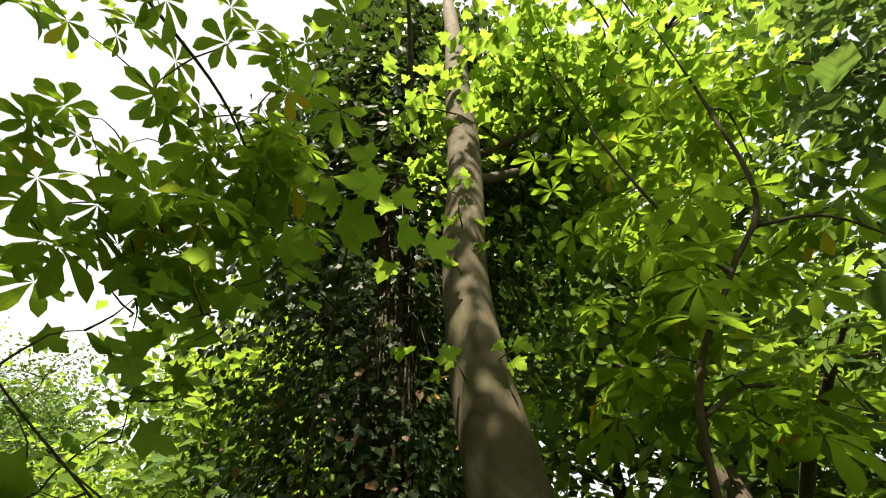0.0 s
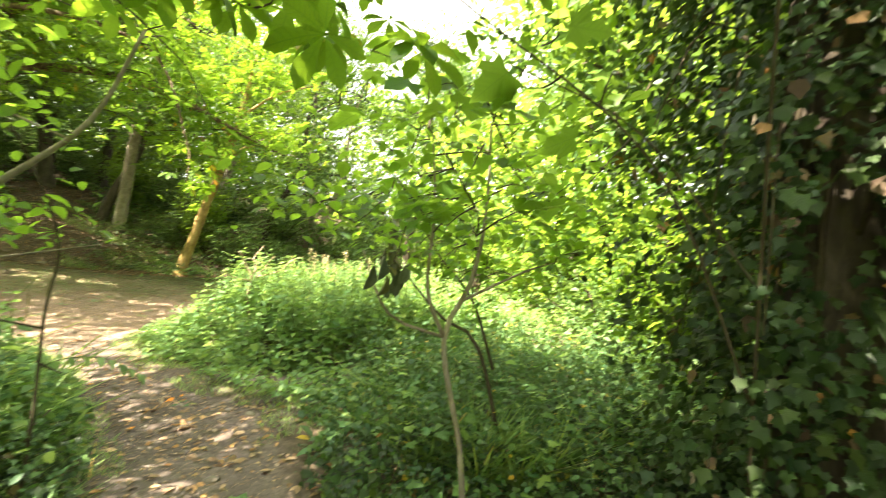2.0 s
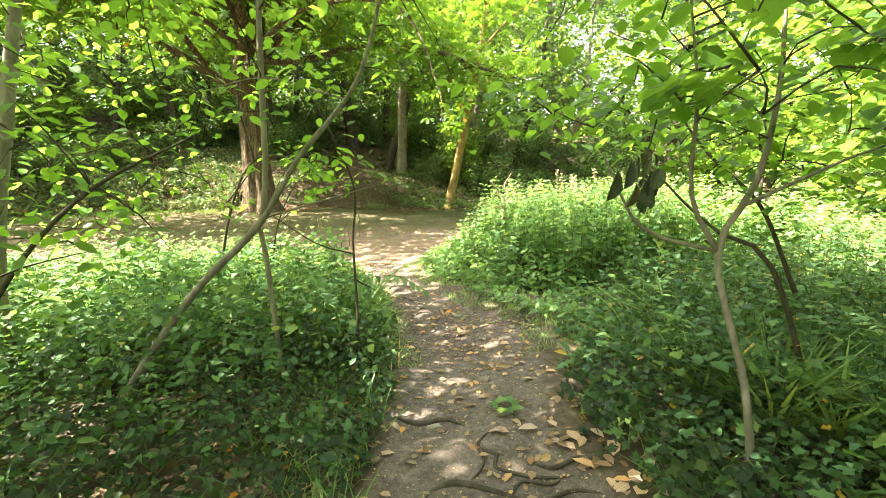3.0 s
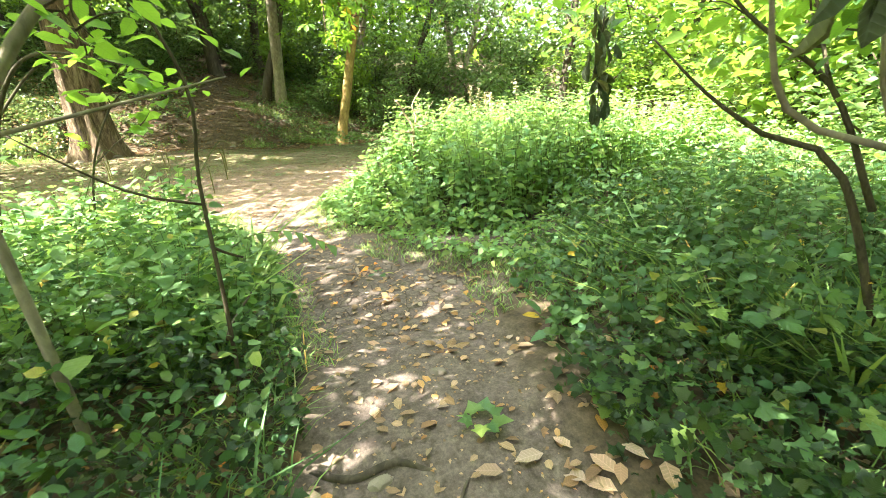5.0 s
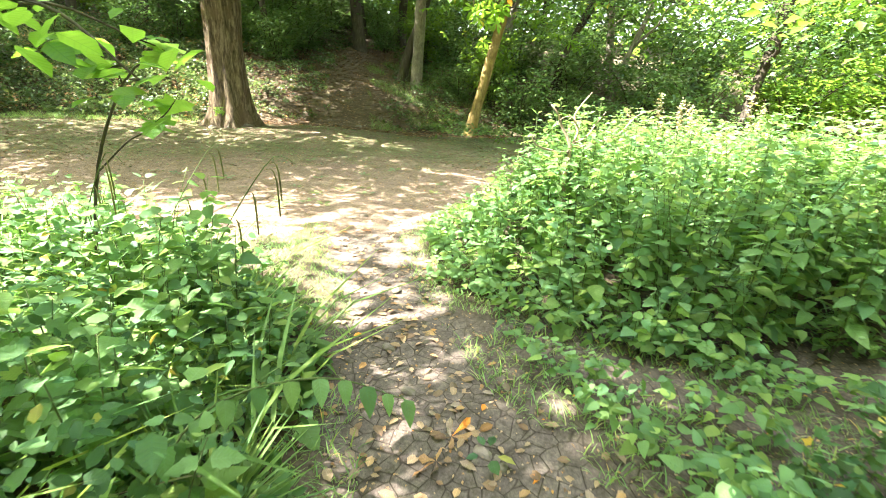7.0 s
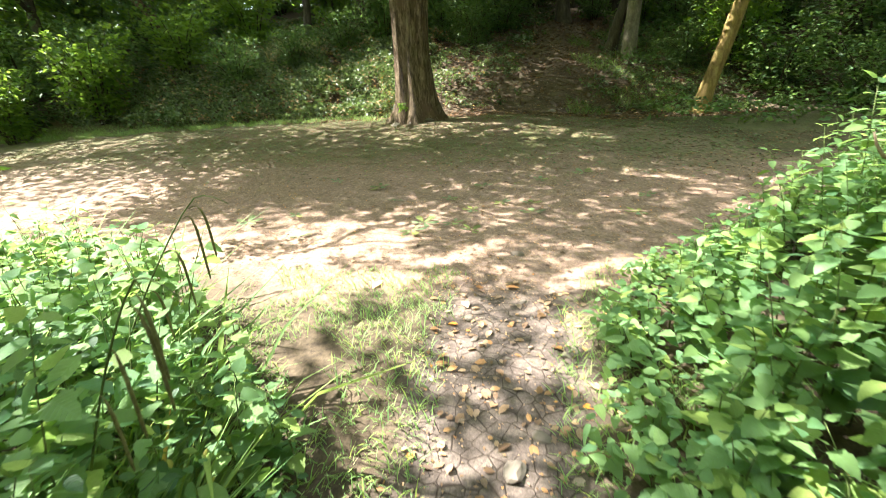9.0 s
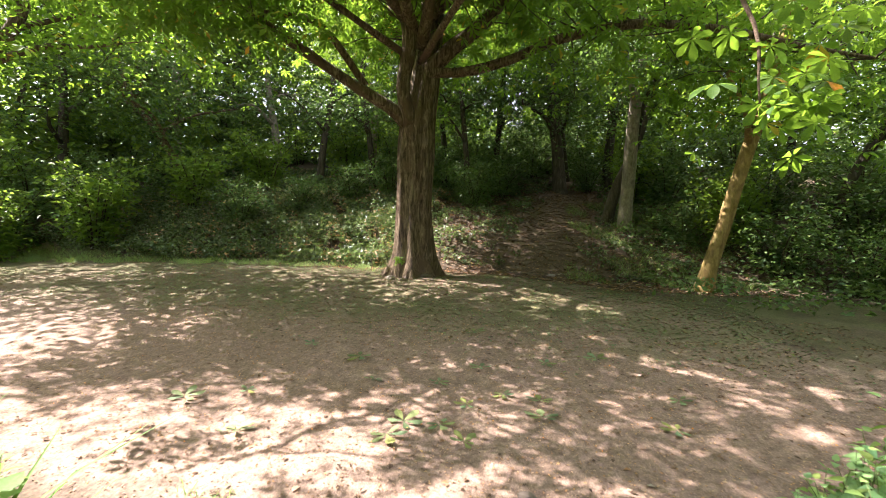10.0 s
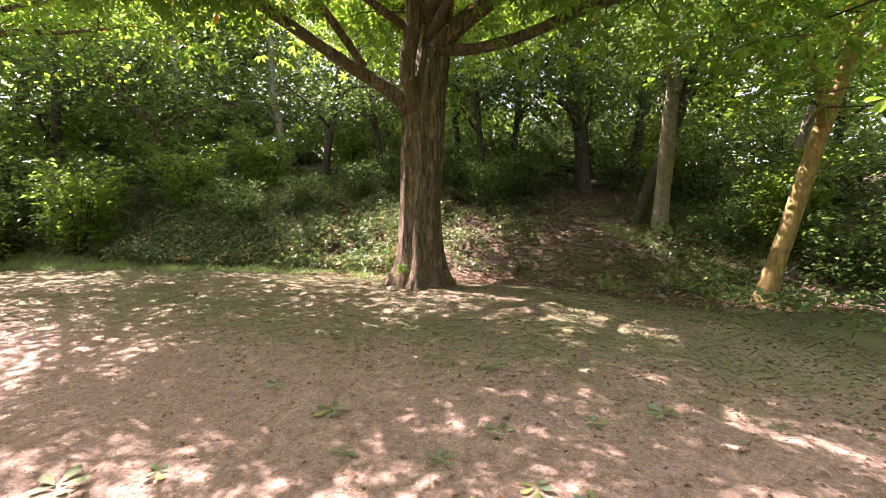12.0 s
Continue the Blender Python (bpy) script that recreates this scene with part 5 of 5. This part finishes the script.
carpet("bank_dry_leaves", 29, 15000, (-30, -19.8, -18, -4.2), lambda x, y: (x < foot(y) - 0.1) & (lumps(x, y, 1.7, 1.3) + 0.6 * lumps(x, y, 4.0, 0.4) > 0.1), lambda x, y: 0.2 + 0.26 * (1 + lumps(x, y, 1.1, 2)), L_SPRIG, M_DEADLEAF, 0.1, "dry brown leaves and stems caught in the bank ivy", 0.6, 0.6)
carpet("bank_herbs", 9, 12000, (-31, -17.0, 3.2, 17), lambda x, y: (x < far_edge(y) - 0.1) & (lumps(x, y, 1.1, 1.7) > -0.5), lambda x, y: 0.1 + 0.3 * (1 + lumps(x, y, 1.3, 1)), L_SPRIG, M_SHRUB, 0.14, "shaded green herbs on the foot of the bank", 0.7, 0.6)
carpet("clearing_herbs", 10, 12000, (-11, 3, 6, 15), lambda x, y: lumps(x, y, 1.2, .5) > -0.6, lambda x, y: 0.25 + 0.4 * (1 + lumps(x, y, 0.9, 1)), L_SPRIG, M_NETTLE, 0.16, "sunlit green herbs of the clearing", 0.7, 0.5)


def grass(name, seed, n, box, inside, height, label, mat=None):
    rng = np.random.RandomState(seed)
    x, y = scatter_in(rng, n, *box, inside)
    a = rng.rand(len(x)) * 6.28
    tip = np.stack([0.6 * np.cos(a), 0.6 * np.sin(a), np.ones(len(x))], 1)
    up = np.stack([-np.cos(a), -np.sin(a), 0.6 * np.ones(len(x))], 1)
    h = height * rng.uniform(0.4, 1.2, len(x))
    stuff(name, place((L_BLADE[0] * (max(1.0, 0.25 / height), 1, 1), L_BLADE[1], L_BLADE[2]), np.stack([x, y, gz(x, y) - 0.005], 1), tip, up, h), mat or M_GRASS, label, "grass")


def verge_in(x, y):
    c = lumps(x, y, 2.0, 0.5) + 0.6 * lumps(x, y, 6.0, 1.5)
    off = np.abs(y - path_mid(x)) - path_half(x)
    a = (x < -7.0) & (x > near_edge(y) - 0.45 + 0.2 * c) & (off > -0.1 + 0.15 * c) & (off < 1.9) & (y < 1.8)
    b = (off > -0.12) & (off < 1.0 + 0.5 * (x < -5.2)) & (x < -4.2) & (x > -8.5) & (y > 0)
    return (a & (c > -0.45)) | (b & (c > -0.35))


grass("verge_grass", 11, 52000, (-10.2, -4.0, -2.5, 4.2), verge_in, 0.085, "short patchy grass at the verge of the track")
grass("bank_grass", 12, 30000, (-22.8, -15.5, -20, -3.8), lambda x, y: (np.abs(x - foot(y) + 0.2 + 0.5 * lumps(x, y, 0.8, 2)) < 0.75 + 0.75 * lumps(x, y, 1.5, 1) + 0.4 * lumps(x, y, 4.0, 2)), 0.3, "dull green grass along the foot of the bank")
grass("bank_grass_dry", 13, 16000, (-29, -21.3, -1, 6.5), lambda x, y: (lumps(x, y, 1.2, 0.3) > 0.1) & (y > 1.2), 0.35, "thin dry grass on the leafy slope")


grass("pale_tussock", 20, 1500, (-27, -24, -12.6, -9.8), lambda x, y: ((x + 25.6) / 1.2) ** 2 + ((y + 11.2) / 1.2) ** 2 < 1 + 0.5 * lumps(x, y, 2, 1), 0.95, "pale dry grass tussock on the bank", M_PALEGRASS)
grass("tall_grass", 17, 1100, (-8.6, -4.6, -3.5, 0.5), lambda x, y: left_in(x, y) & (lumps(x, y, 1.8, 0.9) > -0.2), 0.95, "long grass stems rising through the nettles")
grass("edge_grass", 31, 2400, (-4.9, -2.2, -0.8, 0.9), lambda x, y: left_in(x, y) & (y > path_mid(x) - path_half(x) - 0.75 + 0.25 * lumps(x, y, 2.6, 1.1)), 0.26, "thin fresh green grass leaning over the path edge")
grass("wiry_stems", 32, 420, (-4.8, -1.6, -2.6, 0.3), lambda x, y: left_in(x, y), 0.5, "thin wiry green stems rising from the ivy", M_BRAMBLE)
grass("shade_grass", 33, 1500, (-4.6, -2.0, 1.3, 3.6), lambda x, y: right_in(x, y) & (lumps(x, y, 2.2, 0.9) > -0.2), 0.3, "thin shaded grass among the herbs")
grass("tall_sedge", 18, 700, (-4.6, -2.0, 2.6, 5.0), lambda x, y: right_in(x, y) & (lumps(x, y, 1.4, 0.4) > 0.0), 0.8, "long arching grass among the herbs")
carpet("mound_fringe", 19, 7000, (-10.6, -5.8, 1.4, 4.5), lambda x, y: mound_in(x, y - 0.0) & ~mound_in(x, y - 0.7) | (mound_in(x, y + 0.15) & ~mound_in(x, y)), lambda x, y: 0.12 + 0.3 * mound_h(x, y), L_NETTLE, M_NETTLE, 0.075, "low bright leaves at the edge of the nettles", 0.9, 0.5)


def tuft(m, seed, n, length, label):
    rng = np.random.RandomState(seed)
    base = thing("grass_tuft", m, label, "grass", "long grass tufts")
    a = rng.rand(n) * 6.28
    lean = rng.uniform(0.15, 0.55, n)
    tip = np.stack([lean * np.cos(a), lean * np.sin(a), np.ones(n)], 1)
    up = np.stack([-np.cos(a), -np.sin(a), 0.5 * np.ones(n)], 1)
    p = np.stack([0.07 * np.cos(a), 0.07 * np.sin(a), np.full(n, -0.02)], 1)
    wide = (L_BLADE[0] * (1.5, 1, 1), L_BLADE[1], L_BLADE[2])
    part_np("foliage", place(wide, p, tip, up, length * rng.uniform(0.5, 1.15, n)), M_GRASS, base)
    return base


t0 = tuft(pose(-2.75, 3.0, g(-2.75, 3.0)), 1, 110, 0.66, "tuft of long arching dark green sedge blades")
for x, y in [(-2.3, 3.3), (-3.2, 3.3), (-2.55, 2.75), (-2.35, 2.95), (-2.95, 2.6), (-6.9, -0.2), (-7.3, -0.5), (-6.3, 0.1), (-5.2, 0.35), (-5.6, 0.0), (-4.3, 0.05), (-7.9, -1.2), (-8.3, -2.4), (-6.7, 0.05), (-6.85, -0.35), (-7.05, -0.15)]:
    c = copy_thing(t0, pose(x, y, g(x, y), 0, 0, rr.uniform(0, 360)))
    k = rr.uniform(0.5, 0.95)
    c.scale = (k, k, k)


# ---- litter, stones, roots ----
def litter(name, seed, n, box, inside, leaf, mat, size, label, lift=0.006):
    rng = np.random.RandomState(seed)
    x, y = scatter_in(rng, n, *box, inside)
    tip, up = loose(rng, len(x), 0.22)
    tip[:, 2] = rng.normal(0, 0.12, len(x))
    z = gz(x, y) + 0.004 * lumps(x, y, 17.0, 0.7) + 0.003 * lumps(x, y, 31.0, 2.1) + lift + 0.01 * rng.rand(len(x))
    stuff(name, place(leaf, np.stack([x, y, z], 1), tip, up, size * rng.uniform(0.5, 1.3, len(x))), mat, label, "fallen leaves")


on_path = lambda x, y: np.abs(y - path_mid(x)) < path_half(x) * 1.15
litter("path_litter", 21, 2600, (-9.5, 0.5, -0.6, 2.8), on_path, L_OVAL, M_DEADLEAF, 0.07, "dry brown and ochre leaves scattered on the path")
litter("leaf_litter", 22, 3500, (-4.5, 2.5, -2.5, 4.5), lambda x, y: ~on_path(x, y), L_OVAL, M_DEADLEAF, 0.08, "dry fallen leaves under the undergrowth")
litter("track_litter", 23, 40000, (-20.5, -9.5, -16, 6), lambda x, y: (x < near_edge(y) + 0.2) & (x > far_edge(y) - 1) & (np.random.RandomState(1).rand(len(x)) < 0.12 + 0.9 * sm(-12.5, -16, x)), L_SPRIG, M_LITTER, 0.055, "small dry leaf litter on the track")
litter("track_green_litter", 24, 24000, (-20.5, -12.0, -12, 5), lambda x, y: np.random.RandomState(2).rand(len(x)) < sm(-12.5, -16.5, x), L_SPRIG, M_FALLEN_GREEN, 0.058, "fallen green leaflets under the chestnut")
litter("bank_litter", 25, 36000, (-33, -19.5, -9, 7), lambda x, y: (x < -20.0), L_SPRIG, M_LITTER, 0.11, "brown leaf litter covering the bank", 0.012)


litter("bank_pale_litter", 28, 7000, (-33, -19.5, -9, 7), lambda x, y: (x < -20.0), L_SPRIG, M_DEADLEAF, 0.1, "pale dry leaves among the litter of the bank", 0.02)
litter("path_crumbs", 26, 12000, (-9.6, 0.0, -0.4, 4.4), lambda x, y: on_path(x, y) | ((x < -4.3) & (x > -7) & (y > 1)), L_SPRIG, M_DEADLEAF, 0.022, "crumbs of bark and leaf on the path", 0.003)
litter("track_crumbs", 27, 24000, (-15, -9.2, -7, 4.5), lambda x, y: x < near_edge(y) + 0.3, L_SPRIG, M_DEADLEAF, 0.026, "crumbs of leaf and bark on the track", 0.003)


def fallen(name, label, leaf, mat, spots, size, group, seed):
    """Large fallen leaves, each a thing of its own lying on the ground."""
    rng = random.Random(seed)
    me = mesh_np(name, leaf[0], leaf[1], mat, True, leaf[2])
    for x, y in spots:
        ob = new(name, me)
        s = size * rng.uniform(0.75, 1.2)
        ob.matrix_world = pose(x, y, g(x, y) + 0.014, rng.uniform(-10, 10), rng.uniform(-10, 10), rng.uniform(0, 360)) @ Matrix.Scale(s, 4)
        tagged(ob, label, "leaf", group)


flat_palm = (L_PALM5[0] * (1, 1, -0.35) + (0, 0, 0.05), L_PALM5[1], L_PALM5[2])
fallen("fallen_chestnut_leaf", "fallen green horse chestnut leaf lying on the track", flat_palm, M_FALLEN_GREEN,
       [(-11.95, -1.11), (-12.0, 0.48), (-11.48, 0.95), (-12.18, -0.34), (-11.0, -0.35), (-11.05, 0.0), (-12.6, -1.6), (-11.3, -2.4), (-10.9, -2.9), (-10.7, -0.4), (-12.7, 0.1), (-13.2, 0.9), (-11.6, 0.15), (-10.8, 0.3), (-11.9, 0.9), (-11.6, 2.2), (-10.4, -1.8), (-13.6, 1.6), (-13.0, -2.6), (-14.2, -0.3), (-12.4, 2.4)], 0.2, "fallen green leaves", 4)
fallen("fallen_curled_leaf", "fallen withered chestnut leaf curled on the path", (L_PALM5[0] * (0.5, 0.9, -0.5) + (0.03, 0, 0.08) * np.sin(9 * L_PALM5[0][:, :1] + 5 * L_PALM5[0][:, 1:2]), L_PALM5[1], L_PALM5[2]), M_DEADLEAF,
       [(-4.02, 1.45), (-4.95, 1.42), (-5.65, 1.35), (-5.5, 1.25), (-3.1, 1.75), (-8.0, 1.75), (-5.1, 2.1)], 0.16, "fallen withered leaves", 5)
fallen("fallen_orange_leaf", "fallen orange-brown leaf lying beside the path", L_OVAL, M_ORANGE,
       [(-2.75, 1.55), (-2.6, 1.62), (-2.85, 1.68), (-2.45, 1.7), (-2.95, 1.5), (-2.5, 1.5), (-2.35, 1.62), (-2.2, 1.75), (-2.7, 1.75), (-2.95, 0.46), (-4.6, 1.7), (-4.85, 2.2), (-3.8, 1.05), (-3.6, 0.85), (-4.4, 1.05), (-5.2, 2.0), (-2.2, 2.5), (-1.95, 2.4), (-1.9, 2.7), (-2.05, 2.9), (-9.1, 0.6), (-9.3, -0.2), (-10.0, -2.6), (-9.4, 0.9), (-9.7, -0.7), (-3.0, 1.2), (-4.7, 0.85), (-2.8, 1.45), (-2.9, 1.42), (-2.7, 1.5), (-2.55, 1.42), (-2.65, 1.48), (-2.4, 1.52), (-2.3, 1.5), (-2.48, 1.6), (-3.0, 1.4), (-2.78, 1.6), (-2.25, 1.58), (-2.1, 1.66)], 0.12, "fallen orange leaves", 6)


def stones():
    rng = random.Random(12)
    forms = []
    for s in range(4):
        bm = bmesh.new()
        bmesh.ops.create_icosphere(bm, subdivisions=2, radius=1.0)
        for v in bm.verts:
            k = 1 + 0.28 * noise.noise(v.co * 1.3 + Vector((s * 7, 0, 0))) + 0.12 * noise.noise(v.co * 3.1)
            v.co = Vector((v.co.x * 1.2, v.co.y * 0.85, v.co.z * 0.5)) * k
        me = bpy.data.meshes.new("stone")
        bm.to_mesh(me)
        bm.free()
        me.materials.append(M_STONE)
        forms.append(me)
    spots = [(-10.19, 0.91, 0.06), (-7.55, 1.2, 0.06), (-21.44, 0.72, 0.14), (-21.4, 2.8, 0.12), (-19.86, -10.1, 0.12), (-18.15, -3.45, 0.16), (-18.5, -2.55, 0.14), (-18.3, -3.0, 0.1)]
    for _ in range(38):
        x = rng.uniform(-9.2, -1.4)
        spots.append((x, float(path_mid(x)) + rng.uniform(-1, 1) * float(path_half(x)) * 0.9, rng.choice([0.012, 0.016, 0.02, 0.03, 0.045])))
    for x, y, s in spots:
        ob = new("stone", forms[rng.randrange(4)])
        ob.matrix_world = pose(x, y, g(x, y) + s * 0.15, rng.uniform(-12, 12), rng.uniform(-12, 12), rng.uniform(0, 360)) @ Matrix.Scale(s, 4)
        tagged(ob, "pale rounded stone half sunk in the soil", "stone", "stones of the path")


stones()


def roots():
    lines = [(0.02, [(-2.5, 0.5), (-2.62, 0.72), (-2.5, 0.95), (-2.38, 1.1), (-2.4, 1.35), (-2.2, 1.6)]), (0.017, [(-2.3, 0.42), (-2.36, 0.7), (-2.24, 0.9), (-2.2, 1.15), (-2.05, 1.35)]),
             (0.022, [(-3.42, 0.5), (-3.3, 0.66), (-3.28, 0.85), (-3.1, 1.0)]), (0.014, [(-2.95, 0.9), (-2.8, 1.05), (-2.7, 1.0), (-2.55, 1.2), (-2.5, 1.45)]), (0.012, [(-2.6, 0.8), (-2.75, 0.95), (-2.95, 0.98), (-3.1, 1.12)]),
             (0.016, [(-2.75, 1.2), (-2.6, 1.3), (-2.62, 1.5), (-2.45, 1.66)]), (0.012, [(-2.45, 1.0), (-2.55, 1.1), (-2.48, 1.25), (-2.6, 1.38)]), (0.02, [(-1.9, 0.3), (-1.95, 0.7), (-1.8, 1.1)]), (0.011, [(-2.2, 0.75), (-2.3, 0.95), (-2.15, 1.15), (-2.2, 1.4)])]
    for i, (r, p) in enumerate(lines):
        geo = tube([(x, y, g(x, y) + (0.005 if 0 < k < len(p) - 1 else -0.02), r * (1 - 0.1 * k)) for k, (x, y) in enumerate(p)], 8, 0.04, 0.12, seed=i)
        tagged(part_np("tree_root", geo, M_DARKBARK), "gnarled brown root crossing the path", "root", "roots across the path")


roots()


def deadwood():
    base = thing("dead_branch", pose(-8.6, 3.2, g(-8.6, 3.2) - 0.16), "bleached dead branch forking out of the nettles", "branch")
    for i, p in enumerate([[(0.1, 0.1, -0.05, 0.032), (0, 0, 0.9, 0.028), (0, 0.02, 1.3, 0.024), (-0.05, -0.1, 1.55, 0.018), (-0.02, -0.16, 1.66, 0.014), (-0.05, -0.24, 1.76, 0.006)],
                           [(0, 0, 1.25, 0.022), (-0.02, 0.1, 1.48, 0.018), (-0.05, 0.05, 1.65, 0.014), (0, 0.2, 1.9, 0.006)],
                           [(0, 0, 1.24, 0.018), (0, -0.22, 1.27, 0.015), (0.02, -0.4, 1.33, 0.012), (0.02, -0.46, 1.44, 0.007)],
                           [(0, 0.05, 1.35, 0.016), (0, 0.2, 1.42, 0.013), (0, 0.28, 1.55, 0.01), (-0.05, 0.42, 1.7, 0.005)],
                           [(0, 0.1, 1.3, 0.018), (0.1, 0.5, 1.45, 0.013), (0.1, 0.7, 1.66, 0.01), (0.1, 0.95, 1.75, 0.005)],
                           [(0, 0.1, 1.5, 0.012), (0, -0.02, 1.64, 0.01), (0, -0.14, 1.6, 0.005)]]):
        part_np("stick", tube([(x, y, z, 0.7 * r) for x, y, z, r in p], 8, 0.06, 0.09, seed=i), M_DEADWOOD, base)


deadwood()


# ---- small plants ----
def fern(m, seed, label):
    """A fern: arching fronds, each a part with its rows of leaflets."""
    rng = np.random.RandomState(seed)
    base = thing("fern", m, label, "fern", "ferns")
    for i in range(7):
        a = i * 0.9 + rng.uniform(-0.2, 0.2)
        d, q = np.array([math.cos(a), math.sin(a), 0]), np.array([-math.sin(a), math.cos(a), 0])
        ln = rng.uniform(0.4, 0.6)
        t = np.linspace(0.12, 1, 17)[:, None]
        spine = d * ln * t * 0.9 + np.array([0, 0, 1]) * ln * (0.75 * t - 0.55 * t ** 2)
        pos = np.vstack([spine, spine])
        tip = np.vstack([q + 0.5 * d + 0 * t, -q + 0.5 * d + 0 * t]) + (0, 0, -0.15)
        size = np.tile((0.3 * ln * (1 - t[:, 0]) ** 0.8 + 0.02), 2)
        narrow = (L_OVAL[0] * (0.75, 1, 1), L_OVAL[1], L_OVAL[2])
        stalk = tube([(0, 0, 0, 0.004), (*spine[6], 0.003), (*spine[-1], 0.001)], 4, 0.1, 0)
        frond = part_np("frond", place(narrow, pos, tip, np.tile((0, 0, 1.0), (34, 1)), size), M_BEECH, base)
        part_np("stalk", stalk, M_STEM, frond)


fern(pose(-1.72, -0.95, g(-1.72, -0.95)), 1, "bright green fern among the ivy")
fern(pose(-1.95, -1.3, g(-1.95, -1.3)), 2, "bright green fern among the ivy")
fern(pose(-2.9, -1.9, g(-2.9, -1.9)), 3, "bright green fern among the ivy")


def rosette(name, m, seed, n, size, leaf, mat, label, lift=0.35):
    """A low plant with leaves spread from its crown, each leaf a part."""
    rng = np.random.RandomState(seed)
    base = thing(name, m, label, "plant", "low plants")
    for i in range(n):
        a = i * 2.4 + rng.uniform(-0.3, 0.3)
        c, s_ = math.cos(a), math.sin(a)
        p = (0.05 * c, 0.05 * s_, 0.04)
        part_np("leaf", place(leaf, [p], [(c, s_, rng.uniform(0, lift))], [(rng.normal(0, 0.2), rng.normal(0, 0.2), 1)], [size * rng.uniform(0.7, 1.15)]), mat, base)


rosette("dock_plant", pose(-3.3, 1.28, g(-3.3, 1.28)), 1, 9, 0.1, L_IVY, M_NETTLE, "low broad-leaved dock growing in the path")
rosette("dock_plant", pose(-3.05, 1.85, g(-3.05, 1.85)), 2, 12, 0.15, L_MAPLE, M_NETTLE, "broad-leaved dock at the edge of the path", 0.9)
rosette("dock_plant", pose(-5.5, 1.5, g(-5.5, 1.5)), 3, 5, 0.09, L_OVAL, M_BRAMBLE, "small green seedling growing in the path")
rosette("dock_plant", pose(-3.9, 2.15, g(-3.9, 2.15)), 4, 9, 0.16, L_OVAL, M_BRAMBLE, "broad-leaved dock at the edge of the path", 0.9)
rosette("dock_plant", pose(-4.4, 0.35, g(-4.4, 0.35)), 5, 8, 0.18, L_OVAL, M_NETTLE, "broad-leaved dock at the edge of the path", 0.9)


def runner():
    base = thing("bramble_runner", pose(0, 0, 0), "bramble runner with toothed leaves reaching over the path", "bramble")
    pts = [(-5.15, 0.1, -0.2, 0.006), (-5.25, 0.35, 0.3, 0.005), (-5.4, 0.75, 0.33, 0.004), (-5.5, 1.1, 0.12, 0.002)]
    part_np("stem", tube(pts, 5, 0.08, 0.02), M_STEM, base)
    rng = np.random.RandomState(6)
    c = curve(pts, 0.1)
    for i in range(4, len(c), 1):
        for k in (-1, 1):
            part_np("leaf", place(L_NETTLE, [c[i, :3]], [(0.8 * k, 0.25, -0.6)], [(0, 0.3, 1)], [rng.uniform(0.07, 0.13)]), M_NETTLE, base)


runner()


def flower_spikes():
    rng = np.random.RandomState(15)
    for i in range(14):
        x, y = rng.uniform(-9.4, -7.4), rng.uniform(4.2, 6.4)
        base = thing("flower_spike", pose(x, y, g(x, y)), "faded cream flower spike standing above the nettles", "plant", "flower spikes")
        h = rng.uniform(1.45, 1.8)
        lean = rng.normal(0, 0.12, 2)
        part_np("stem", tube([(0, 0, 0, 0.006), (lean[0] * 0.4, lean[1] * 0.4, h * 0.6, 0.005), (*lean, h, 0.002)], 4, 0.3, 0), M_STEM, base)
        t = rng.uniform(0.8, 1.0, 60)
        p = np.stack([lean[0] * t, lean[1] * t, h * t], 1) + rng.normal(0, 0.018, (60, 3))
        tip, up = loose(rng, 60, 0.8)
        tagged(part_np("flower_head", place(L_SPRIG, p, tip, up, 0.035), M_CREAM, base), kind="stuff")


M_CREAM = leaf_material("faded_flower", (0.35, 0.28, 0.16), (0.6, 0.5, 0.32), (0.5, 0.42, 0.2), 0.3, 0.6)
flower_spikes()


def pendulous_sedge(m, seed, label):
    """An arching stalk with slim spikes hanging from its upper part."""
    rng = np.random.RandomState(seed)
    base = thing("pendulous_sedge", m, label, "sedge", "sedge stalks")
    stalk = [(0, -0.4, -0.05, 0.006), (0, 0.05, 0.77, 0.004), (0, 0.33, 1.19, 0.003), (0, 0.43, 1.26, 0.0025), (0, 0.52, 1.21, 0.0015)]
    part_np("stalk", tube(stalk, 6, 0.06, 0.02), M_STEM, base)
    for y, z, ln in ((0.36, 1.21, 0.2), (0.33, 1.17, 0.26), (0.22, 1.03, 0.24), (0.1, 0.86, 0.22)):
        dy = rng.uniform(0.04, 0.08)
        part_np("spike", tube([(0, y, z, 0.001), (0.01, y + dy * 0.6, z + 0.01, 0.002), (0.015, y + dy, z - 0.05, 0.006), (0.02, y + dy * 1.1, z - ln, 0.005), (0.02, y + dy * 1.1, z - ln - 0.03, 0.002)], 7, 0.03, 0.04), M_SPIKE, base, "drooping olive-brown spike")


M_SPIKE = bark_material("sedge_spike", [(0.3, (0.1, 0.085, 0.03)), (0.7, (0.22, 0.2, 0.08))], (30, 30, 30), 0.6, 0.004)
pendulous_sedge(pose(-6.75, 0.0, -0.24), 1, "arching sedge stalk with drooping olive spikes")
pendulous_sedge(pose(-7.3, -0.5, -0.24, 0, 0, 35), 2, "arching sedge stalk with drooping olive spikes")
pendulous_sedge(pose(-7.0, -0.9, -0.24, 0, 0, -30), 3, "arching sedge stalk with drooping olive spikes")
